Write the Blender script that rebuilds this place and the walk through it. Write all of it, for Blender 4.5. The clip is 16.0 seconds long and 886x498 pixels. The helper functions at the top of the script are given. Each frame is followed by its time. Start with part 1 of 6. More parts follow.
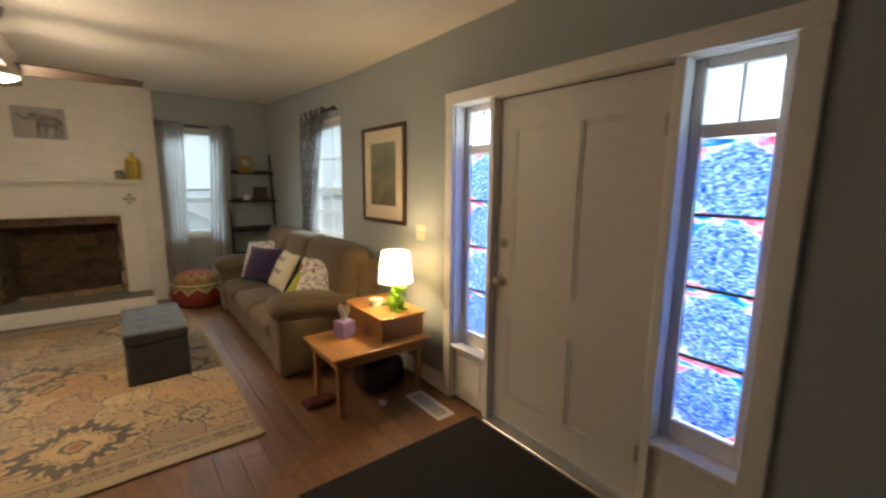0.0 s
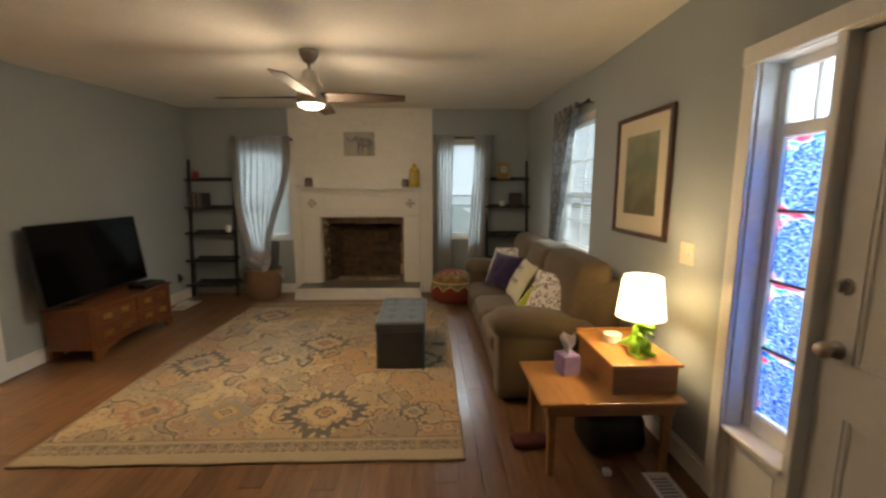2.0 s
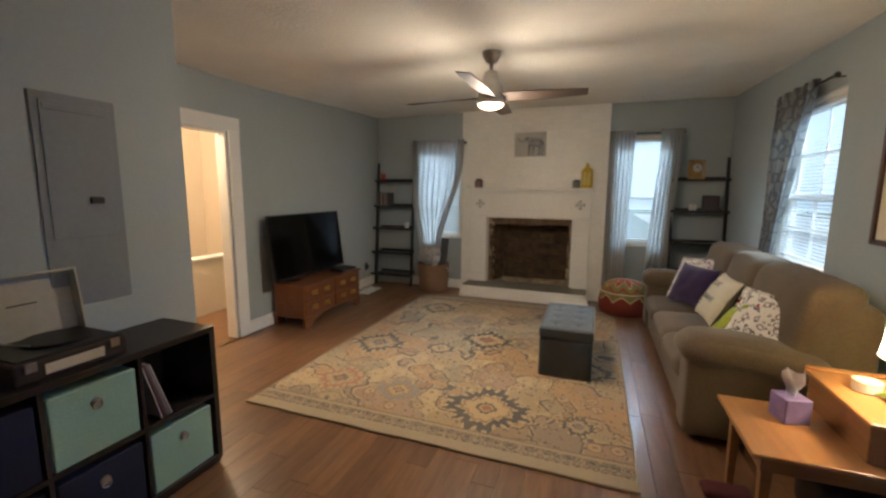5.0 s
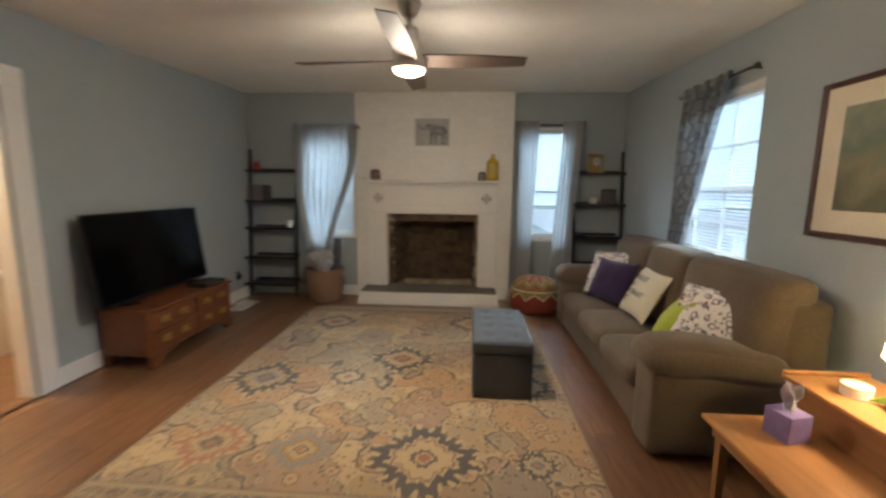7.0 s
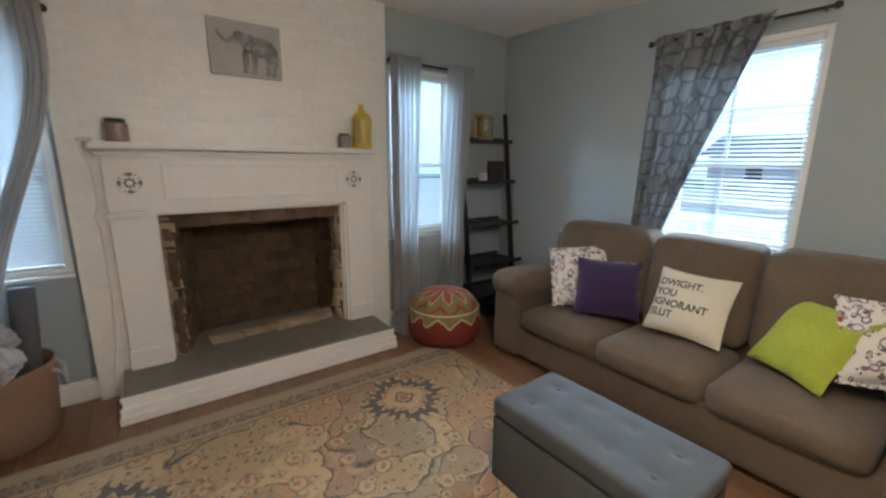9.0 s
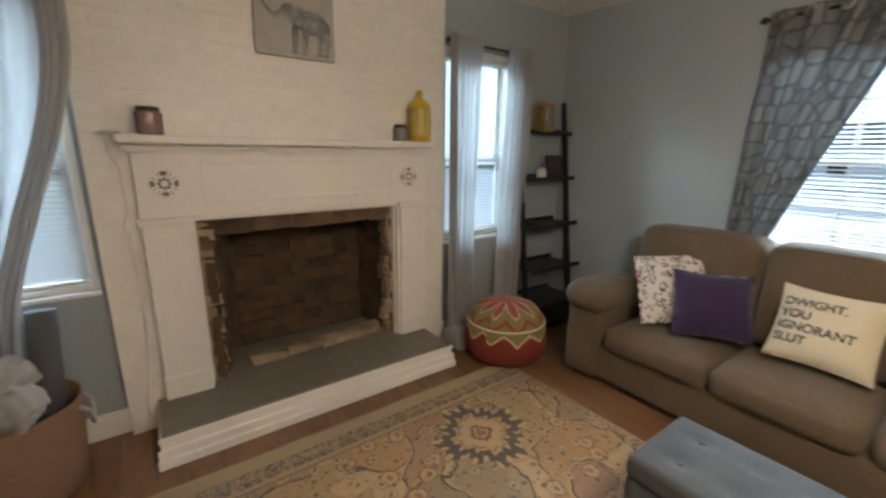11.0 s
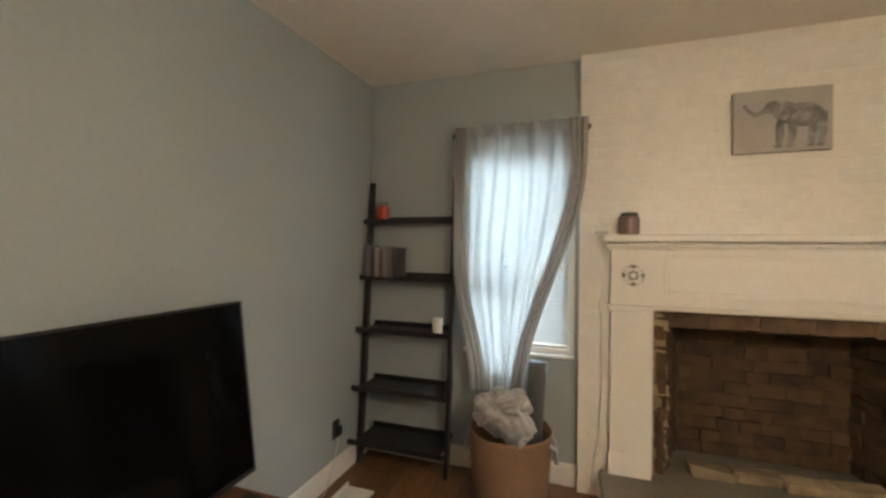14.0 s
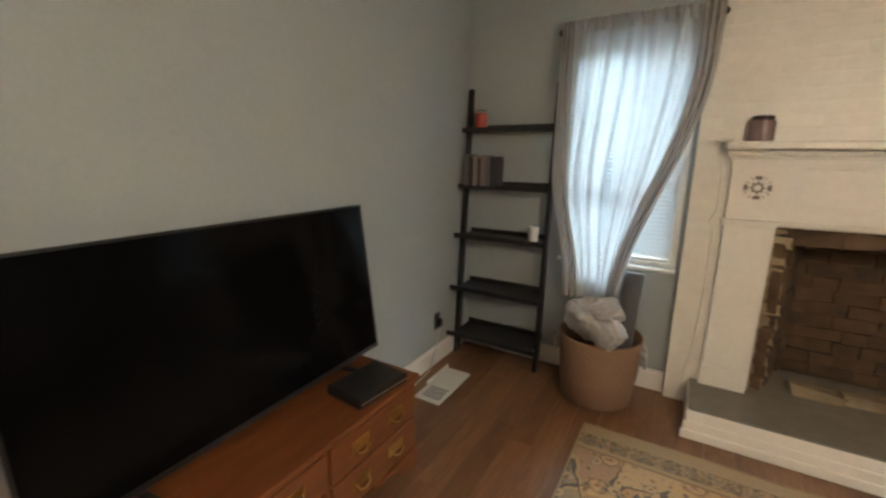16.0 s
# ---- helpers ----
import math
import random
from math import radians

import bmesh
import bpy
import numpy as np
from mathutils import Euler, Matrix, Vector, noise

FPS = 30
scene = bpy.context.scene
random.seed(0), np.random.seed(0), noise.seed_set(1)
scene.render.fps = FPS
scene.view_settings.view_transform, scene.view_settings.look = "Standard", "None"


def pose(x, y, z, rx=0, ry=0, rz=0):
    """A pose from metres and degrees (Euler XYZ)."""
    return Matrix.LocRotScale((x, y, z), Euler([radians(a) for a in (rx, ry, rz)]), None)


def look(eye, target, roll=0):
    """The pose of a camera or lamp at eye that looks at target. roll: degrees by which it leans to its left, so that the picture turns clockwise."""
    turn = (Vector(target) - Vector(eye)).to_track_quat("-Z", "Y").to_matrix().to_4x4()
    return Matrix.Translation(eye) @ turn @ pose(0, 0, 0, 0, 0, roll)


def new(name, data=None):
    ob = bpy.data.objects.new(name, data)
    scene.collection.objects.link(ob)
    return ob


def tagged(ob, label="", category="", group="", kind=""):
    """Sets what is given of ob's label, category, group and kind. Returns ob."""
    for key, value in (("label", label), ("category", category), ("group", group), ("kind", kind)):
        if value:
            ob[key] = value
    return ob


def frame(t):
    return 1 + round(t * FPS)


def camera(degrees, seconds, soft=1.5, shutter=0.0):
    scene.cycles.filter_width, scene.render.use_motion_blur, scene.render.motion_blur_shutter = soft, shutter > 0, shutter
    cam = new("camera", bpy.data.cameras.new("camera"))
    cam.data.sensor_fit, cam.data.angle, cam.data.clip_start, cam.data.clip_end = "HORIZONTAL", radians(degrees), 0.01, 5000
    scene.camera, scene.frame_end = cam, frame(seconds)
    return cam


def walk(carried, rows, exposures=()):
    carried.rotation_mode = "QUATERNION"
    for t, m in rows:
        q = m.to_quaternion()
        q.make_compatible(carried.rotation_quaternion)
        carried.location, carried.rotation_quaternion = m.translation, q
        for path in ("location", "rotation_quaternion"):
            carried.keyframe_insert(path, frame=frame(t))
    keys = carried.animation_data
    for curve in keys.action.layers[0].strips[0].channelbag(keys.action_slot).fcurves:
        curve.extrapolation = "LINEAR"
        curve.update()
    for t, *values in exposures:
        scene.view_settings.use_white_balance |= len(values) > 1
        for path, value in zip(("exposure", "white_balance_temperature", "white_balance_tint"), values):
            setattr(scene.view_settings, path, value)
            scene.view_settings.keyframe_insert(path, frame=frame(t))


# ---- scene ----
cam = camera(94.2, 16.0, 2.5, 0.4)
PATH = [
    (0, (0.11, -0.076, 1.55), (1.329, 1.477, 1.229), 0.6),
    (0.5, (0.246, 0.042, 1.517), (1.21, 1.767, 1.213), 0.2),
    (1, (0.327, 0.157, 1.517), (1.017, 2.01, 1.217), 0.4),
    (1.5, (0.436, 0.261, 1.516), (0.8, 2.206, 1.221), 0.1),
    (2, (0.505, 0.303, 1.522), (0.563, 2.281, 1.23), 0.0),
    (2.5, (0.53, 0.33, 1.495), (0.357, 2.303, 1.215), 0.3),
    (3, (0.52, 0.337, 1.503), (0.133, 2.279, 1.221), 0.3),
    (3.5, (0.504, 0.347, 1.495), (-0.065, 2.244, 1.217), 0.3),
    (4, (0.472, 0.332, 1.492), (-0.228, 2.185, 1.215), 0.4),
    (6.5, (0.189, 0.609, 1.45), (-0.319, 2.522, 1.161), 0.5),
    (7, (-0.006, 0.938, 1.436), (-0.129, 2.913, 1.146), 0.7),
    (7.5, (-0.392, 1.696, 1.425), (0.063, 3.621, 1.131), 0.8),
    (8, (-0.859, 2.362, 1.405), (-0.151, 4.197, 1.045), 0.9),
    (8.2, (-0.992, 2.573, 1.412), (-0.165, 4.355, 1.038), 0.8),
    (10.5, (-1.23, 3.686, 1.495), (0.084, 5.118, 1.024), 0.7),
    (11, (-1.269, 3.761, 1.482), (-0.124, 5.334, 1.019), 0.7),
    (11.5, (-1.257, 3.819, 1.485), (-0.386, 5.56, 1.026), 0.5),
    (12, (-1.281, 3.834, 1.464), (-0.705, 5.7, 1.032), 0.3),
    (12.5, (-1.333, 3.806, 1.461), (-1.051, 5.765, 1.176), 0.1),
    (13, (-1.357, 3.775, 1.508), (-1.377, 5.775, 1.473), 0.4),
    (13.5, (-1.425, 3.726, 1.451), (-1.665, 5.711, 1.495), 0.7),
    (14, (-1.457, 3.638, 1.443), (-2.097, 5.533, 1.448), 0.6),
    (14.5, (-1.482, 3.61, 1.45), (-2.216, 5.458, 1.234), 0.8),
    (15, (-1.47, 3.616, 1.453), (-2.198, 5.438, 1.063), 0.6),
    (15.5, (-1.469, 3.597, 1.452), (-2.255, 5.385, 1.022), 0.7),
    (16, (-1.486, 3.528, 1.437), (-2.477, 5.211, 1.009), 0.7),
]
EXPOSURES = [(0.0, -0.05, 6800, 10), (2.0, -0.23, 6950, 10), (3.0, -0.19, 6550, 10), (4.0, 0.08, 6000, 10), (7.0, 0.17, 5750, 10), (8.0, 0.36, 5200, 10), (10.5, 0.49, 5600, 10), (12.5, 0.67, 6400, 10), (14.5, 0.82, 6450, 10), (16.0, 0.81, 6200, 10)]
walk(cam, [(t, look(eye, target, roll)) for t, eye, target, roll in PATH], EXPOSURES)

# ---- world, daylight and lamps ----
world = bpy.data.worlds.new("sky")
scene.world = world
world.use_nodes = True
_wn = world.node_tree.nodes
_sky = _wn.new("ShaderNodeTexSky")
_sky.sky_type, _sky.sun_disc, _sky.sun_elevation, _sky.sun_rotation = "NISHITA", False, radians(40), radians(60)
_wn["Background"].inputs["Strength"].default_value = 0.13
world.node_tree.links.new(_sky.outputs[0], _wn["Background"].inputs["Color"])


def lamp(name, kind, place, power, colour, size=0.1, aim=None, size_y=None, spread=None):
    data = bpy.data.lights.new(name, kind)
    data.energy, data.color = power, colour
    if kind == "AREA":
        data.size = size
        if size_y:
            data.shape, data.size_y = "RECTANGLE", size_y
        if spread:
            data.spread = radians(spread)
    elif kind == "SUN":
        data.angle = radians(size)
    else:
        data.shadow_soft_size = size
    ob = new(name, data)
    ob.matrix_world = look(place, aim) if aim else pose(*place)
    return ob


lamp("sun", "SUN", (20, -10, 18), 1.0, (1.0, 0.96, 0.9), 15, (0, 0, 0))
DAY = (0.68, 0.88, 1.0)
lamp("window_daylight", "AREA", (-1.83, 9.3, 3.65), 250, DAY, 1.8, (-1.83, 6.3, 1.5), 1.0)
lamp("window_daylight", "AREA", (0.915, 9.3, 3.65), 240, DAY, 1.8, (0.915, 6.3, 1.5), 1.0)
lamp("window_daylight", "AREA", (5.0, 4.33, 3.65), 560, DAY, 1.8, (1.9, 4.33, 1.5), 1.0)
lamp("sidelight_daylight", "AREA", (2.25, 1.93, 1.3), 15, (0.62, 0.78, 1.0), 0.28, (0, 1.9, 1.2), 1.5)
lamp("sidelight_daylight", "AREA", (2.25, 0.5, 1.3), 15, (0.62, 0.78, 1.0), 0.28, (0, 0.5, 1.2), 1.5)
lamp("table_lamp_bulb", "POINT", (1.635, 2.42, 0.955), 27, (1.0, 0.74, 0.42), 0.08)
lamp("fan_bulb", "POINT", (-0.385, 3.53, 2.05), 50, (1.0, 0.81, 0.58), 0.15)
lamp("fan_downlight", "AREA", (-0.385, 3.53, 2.09), 9, (1.0, 0.81, 0.58), 0.17, (-0.385, 3.531, 0.0))
lamp("back_room_lamp", "POINT", (-3.6, 3.2, 2.3), 125, (1.0, 0.74, 0.46), 0.12)

# ---- materials ----
def nodes_of(name):
    m = bpy.data.materials.new(name)
    m.use_nodes = True
    return m, m.node_tree.nodes, m.node_tree.links, m.node_tree.nodes["Principled BSDF"]


def mat(name, a, b=None, rough=0.6, metal=0.0, grain=30.0, patch=2.5, bump=0.15, bump_scale=None, stretch=(1, 1, 1), sheen=0.0, per_piece=0.0, coat=0.0):
    """A surface of colour a that drifts to b at two scales, with fine relief."""
    m, N, L, p = nodes_of(name)
    b = b or tuple(c * 0.82 for c in a)
    tc = N.new("ShaderNodeTexCoord")
    mp = N.new("ShaderNodeMapping")
    mp.inputs["Scale"].default_value = stretch
    L.new(tc.outputs["Object"], mp.inputs[0])
    n1, n2 = N.new("ShaderNodeTexNoise"), N.new("ShaderNodeTexNoise")
    n1.inputs["Scale"].default_value, n2.inputs["Scale"].default_value = grain, patch
    n1.inputs["Detail"].default_value, n2.inputs["Detail"].default_value = 6, 3
    add = N.new("ShaderNodeMath")
    add.operation = "MULTIPLY_ADD"
    add.inputs[1].default_value = 0.5
    half = N.new("ShaderNodeMath")
    half.operation = "MULTIPLY"
    half.inputs[1].default_value = 0.5
    L.new(mp.outputs[0], n1.inputs[0]), L.new(mp.outputs[0], n2.inputs[0])
    L.new(n2.outputs[0], half.inputs[0])
    L.new(n1.outputs[0], add.inputs[0]), L.new(half.outputs[0], add.inputs[2])
    ramp = N.new("ShaderNodeValToRGB")
    ramp.color_ramp.elements[0].position, ramp.color_ramp.elements[1].position = 0.32, 0.68
    ramp.color_ramp.elements[0].color, ramp.color_ramp.elements[1].color = (*b, 1), (*a, 1)
    L.new(add.outputs[0], ramp.inputs[0])
    out = ramp.outputs[0]
    if per_piece:
        info = N.new("ShaderNodeObjectInfo")
        mr = N.new("ShaderNodeMapRange")
        mr.inputs["To Min"].default_value, mr.inputs["To Max"].default_value = 1 - per_piece, 1 + per_piece
        hsv = N.new("ShaderNodeHueSaturation")
        L.new(info.outputs["Random"], mr.inputs[0]), L.new(mr.outputs[0], hsv.inputs["Value"]), L.new(out, hsv.inputs["Color"])
        off = N.new("ShaderNodeVectorMath")
        off.operation = "MULTIPLY_ADD"
        off.inputs[1].default_value = (1, 1, 1)
        sc = N.new("ShaderNodeVectorMath")
        sc.operation = "SCALE"
        sc.inputs[3].default_value = 40
        L.new(info.outputs["Random"], sc.inputs[0]), L.new(tc.outputs["Object"], off.inputs[0]), L.new(sc.outputs[0], off.inputs[2]), L.new(off.outputs[0], mp.inputs[0])
        out = hsv.outputs[0]
    L.new(out, p.inputs["Base Color"])
    p.inputs["Roughness"].default_value, p.inputs["Metallic"].default_value = rough, metal
    p.inputs["Sheen Weight"].default_value, p.inputs["Coat Weight"].default_value = sheen, coat
    if bump:
        bp = N.new("ShaderNodeBump")
        bp.inputs["Strength"].default_value, bp.inputs["Distance"].default_value = bump, 0.004
        src = n1
        if bump_scale:
            src = N.new("ShaderNodeTexNoise")
            src.inputs["Scale"].default_value, src.inputs["Detail"].default_value = bump_scale, 4
            L.new(tc.outputs["Object"], src.inputs[0])
        L.new(src.outputs[0], bp.inputs["Height"]), L.new(bp.outputs[0], p.inputs["Normal"])
    return m


def sheer(name, colour, through_, rough=0.9, folds=0.0):
    """Thin cloth or slats that let some of the light through."""
    m, N, L, p = nodes_of(name)
    tc, nz = N.new("ShaderNodeTexCoord"), N.new("ShaderNodeTexNoise")
    nz.inputs["Scale"].default_value, nz.inputs["Detail"].default_value = 14, 5
    mp = N.new("ShaderNodeMapping")
    mp.inputs["Scale"].default_value = (3, 3, 0.4)
    L.new(tc.outputs["Object"], mp.inputs[0]), L.new(mp.outputs[0], nz.inputs[0])
    ramp = N.new("ShaderNodeValToRGB")
    ramp.color_ramp.elements[0].color, ramp.color_ramp.elements[1].color = (*[c * 0.85 for c in colour], 1), (*colour, 1)
    L.new(nz.outputs[0], ramp.inputs[0])
    L.new(ramp.outputs[0], p.inputs["Base Color"])
    p.inputs["Roughness"].default_value = rough
    tr = N.new("ShaderNodeBsdfTranslucent")
    L.new(ramp.outputs[0], tr.inputs["Color"])
    mix = N.new("ShaderNodeMixShader")
    mix.inputs[0].default_value = through_
    L.new(p.outputs[0], mix.inputs[1]), L.new(tr.outputs[0], mix.inputs[2])
    L.new(mix.outputs[0], N["Material Output"].inputs["Surface"])
    return m


def glow(name, colour, power):
    m, N, L, p = nodes_of(name)
    p.inputs["Base Color"].default_value = (*colour, 1)
    p.inputs["Emission Color"].default_value, p.inputs["Emission Strength"].default_value = (*colour, 1), power
    return m


def glass(name, colour=(1, 1, 1), rough=0.0):
    m, N, L, p = nodes_of(name)
    p.inputs["Base Color"].default_value = (*colour, 1)
    p.inputs["Transmission Weight"].default_value, p.inputs["Roughness"].default_value, p.inputs["IOR"].default_value = 1.0, rough, 1.45
    return m


PAINT = mat("blue_grey_wall_paint", (0.385, 0.422, 0.422), (0.345, 0.378, 0.378), 0.7, grain=60, patch=1.2, bump=0.12, bump_scale=220)
CEIL = mat("textured_ceiling_paint", (0.82, 0.78, 0.71), (0.74, 0.70, 0.63), 0.9, grain=50, patch=4, bump=0.9, bump_scale=45)
TRIM = mat("white_trim_paint", (0.86, 0.835, 0.78), (0.80, 0.775, 0.72), 0.38, grain=25, patch=2, bump=0.05)
BRICKPAINT = mat("white_painted_brick", (0.85, 0.82, 0.75), (0.77, 0.74, 0.67), 0.40, grain=20, patch=5, bump=0.12, bump_scale=60, per_piece=0.02)
DOORPAINT = mat("door_paint", (0.74, 0.71, 0.66), (0.69, 0.66, 0.61), 0.45, grain=30, patch=2, bump=0.06)
PLANK = mat("oak_plank", (0.235, 0.118, 0.054), (0.125, 0.060, 0.028), 0.30, grain=9, patch=2.2, bump=0.08, stretch=(6, 0.7, 1), per_piece=0.15, coat=0.15)
SUBFLOOR = mat("dark_joint", (0.05, 0.03, 0.02), rough=0.8)
BLACKMAT = mat("black_coir", (0.016, 0.014, 0.013), (0.007, 0.006, 0.006), 0.95, grain=200, patch=6, bump=0.9, bump_scale=260)
SLATE = mat("grey_hearth_paint", (0.215, 0.195, 0.155), (0.155, 0.14, 0.11), 0.5, grain=18, patch=4, bump=0.3)
SOOT = mat("sooty_firebrick", (0.15, 0.092, 0.048), (0.032, 0.021, 0.014), 0.88, grain=7, patch=1.4, bump=0.9, bump_scale=30, per_piece=0.09)
ASH = mat("pale_stone", (0.44, 0.35, 0.23), (0.18, 0.13, 0.08), 0.85, grain=12, patch=4, bump=0.8, bump_scale=25, per_piece=0.2)
MORTAR = mat("dark_mortar", (0.12, 0.078, 0.05), (0.05, 0.034, 0.024), 0.95, bump=0.6)
NICKEL = mat("brushed_nickel", (0.55, 0.52, 0.48), (0.42, 0.40, 0.37), 0.3, 1.0, grain=80, bump=0.03)
BLADE = mat("dark_walnut_blade", (0.075, 0.048, 0.033), (0.04, 0.026, 0.02), 0.62, grain=12, stretch=(1, 8, 1), bump=0.05)
BRASS = mat("aged_brass", (0.62, 0.42, 0.16), (0.4, 0.25, 0.08), 0.3, 1.0, bump=0.05)
BLACKWOOD = mat("black_stained_wood", (0.02, 0.018, 0.02), (0.011, 0.01, 0.012), 0.42, grain=15, stretch=(6, 1, 1), bump=0.08)
ESPRESSO = mat("espresso_laminate", (0.022, 0.016, 0.015), (0.013, 0.01, 0.01), 0.4, grain=12, stretch=(1, 6, 1), bump=0.05)
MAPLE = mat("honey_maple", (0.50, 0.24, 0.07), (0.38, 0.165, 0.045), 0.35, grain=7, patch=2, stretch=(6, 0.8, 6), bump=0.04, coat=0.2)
# same maple, with the shade of the upright faces put into its colour
MAPLESHADE = mat("shaded_maple_side", (0.34, 0.16, 0.055), (0.24, 0.105, 0.035), 0.45, grain=7, patch=2, stretch=(1, 1, 6), bump=0.04)
CHEST = mat("reddish_cherry", (0.20, 0.066, 0.018), (0.115, 0.036, 0.010), 0.4, grain=7, patch=2, stretch=(5, 0.8, 5), bump=0.05, coat=0.15)
SCREEN = mat("black_glass_screen", (0.003, 0.003, 0.0035), (0.0025, 0.0025, 0.003), 0.10, bump=0)
SCREEN.node_tree.nodes["Principled BSDF"].inputs["Specular IOR Level"].default_value = 0.07
BLACKPLASTIC = mat("black_plastic", (0.012, 0.012, 0.013), (0.008, 0.008, 0.009), 0.4, bump=0.04)
SOFA = mat("taupe_chenille", (0.150, 0.108, 0.066), (0.105, 0.074, 0.043), 0.95, grain=70, patch=5, bump=0.45, bump_scale=180, sheen=0.12)
OTTO = mat("charcoal_linen", (0.063, 0.066, 0.066), (0.043, 0.045, 0.046), 0.95, grain=120, patch=5, bump=0.4, bump_scale=300, sheen=0.15)
PURPLE = mat("plum_velvet", (0.036, 0.012, 0.068), (0.022, 0.007, 0.044), 0.85, grain=60, patch=6, bump=0.3, sheen=0.3)
LIME = mat("lime_corduroy", (0.42, 0.46, 0.03), (0.30, 0.34, 0.018), 0.85, grain=70, patch=6, bump=0.35, sheen=0.15)
CREAM = mat("cream_canvas", (0.74, 0.66, 0.50), (0.66, 0.58, 0.43), 0.9, grain=90, patch=4, bump=0.3, bump_scale=320)
INK = mat("black_ink", (0.03, 0.028, 0.026), rough=0.9, bump=0.1)
RODMETAL = mat("dark_bronze_rod", (0.05, 0.04, 0.035), rough=0.4, metal=0.7, bump=0.03)
SHADE = sheer("white_lamp_shade", (0.94, 0.89, 0.79), 0.7)
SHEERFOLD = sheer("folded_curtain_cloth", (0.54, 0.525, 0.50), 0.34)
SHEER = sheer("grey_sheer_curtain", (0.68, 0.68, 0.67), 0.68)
BLIND = sheer("white_blind", (0.76, 0.77, 0.77), 0.45, 0.5)
GREEN = mat("glossy_green_resin", (0.25, 0.50, 0.035), (0.15, 0.36, 0.02), 0.3, grain=12, patch=8, bump=0.2)
PANE = glass("window_pane")
FANGLASS = glow("opal_fan_glass", (1.0, 0.80, 0.52), 9.0)
YELLOW = mat("yellow_enamel", (0.62, 0.45, 0.015), (0.5, 0.34, 0.01), 0.35, bump=0.05)
TEAL = mat("seafoam_bin_fabric", (0.36, 0.56, 0.47), (0.29, 0.47, 0.39), 0.9, grain=90, patch=4, bump=0.3)
NAVY = mat("navy_bin_fabric", (0.014, 0.02, 0.06), (0.009, 0.012, 0.04), 0.9, grain=90, patch=4, bump=0.3)
WICKER = mat("tan_felt_basket", (0.30, 0.185, 0.115), (0.23, 0.135, 0.08), 0.95, grain=70, patch=5, bump=0.5, bump_scale=140)
BLANKET = mat("pale_grey_fleece", (0.46, 0.44, 0.43), (0.33, 0.315, 0.305), 0.95, grain=40, patch=9, bump=0.6, sheen=0.3)
GREYCLOTH = mat("grey_yoga_mat", (0.10, 0.10, 0.105), rough=0.8, bump=0.2)
WHITEPLASTIC = mat("white_plastic", (0.75, 0.73, 0.68), rough=0.35, bump=0.02)

# ---- mesh helpers ----
def thing(name, place=(0, 0, 0), turn=0.0, label="", category="", group="", kind=""):
    ob = new(name)
    ob.matrix_world = pose(*place, 0, 0, turn)
    ob.empty_display_size = 0.1
    return tagged(ob, label, category, group, kind)


def part(name, bm, material, parent=None, label="", smooth=False):
    me = bpy.data.meshes.new(name)
    if smooth:
        for f in bm.faces:
            f.smooth = True
    bm.to_mesh(me)
    bm.free()
    me.materials.append(material)
    ob = new(name, me)
    if parent:
        ob.parent = parent
    if label:
        ob["label"] = label
    return ob


def box(bm, lo, hi, bevel=0.0, seg=1):
    c = [(a + b) / 2 for a, b in zip(lo, hi)]
    s = [abs(b - a) for a, b in zip(lo, hi)]
    made = bmesh.ops.create_cube(bm, size=1.0, matrix=Matrix.Translation(c) @ Matrix.Diagonal((*s, 1)))
    if bevel:
        edges = list({e for v in made["verts"] for e in v.link_edges})
        bmesh.ops.bevel(bm, geom=edges, offset=min(bevel, min(s) * 0.45), segments=seg, affect="EDGES", profile=0.5)
    return bm


def boxes(*pairs, bevel=0.0, seg=1):
    bm = bmesh.new()
    for lo, hi in pairs:
        box(bm, lo, hi, bevel, seg)
    return bm


def rod(bm, a, b, r0, r1=None, seg=12):
    a, b = Vector(a), Vector(b)
    d = b - a
    m = Matrix.Translation((a + b) / 2) @ d.to_track_quat("Z", "Y").to_matrix().to_4x4()
    bmesh.ops.create_cone(bm, cap_ends=True, segments=seg, radius1=r0, radius2=r0 if r1 is None else r1, depth=d.length, matrix=m)
    return bm


def lathe(bm, profile, seg=24, at=(0, 0, 0), squash=1.0):
    """Turns a profile of (radius, height) round the upright axis."""
    rings = []
    for r, z in profile:
        rings.append([bm.verts.new((at[0] + r * math.cos(2 * math.pi * i / seg), at[1] + squash * r * math.sin(2 * math.pi * i / seg), at[2] + z)) for i in range(seg)])
    for lo, hi in zip(rings, rings[1:]):
        for i in range(seg):
            j = (i + 1) % seg
            bm.faces.new((lo[i], lo[j], hi[j], hi[i]))
    for ring, flip in ((rings[0], True), (rings[-1], False)):
        bm.faces.new(ring[::-1] if flip else ring)
    return bm


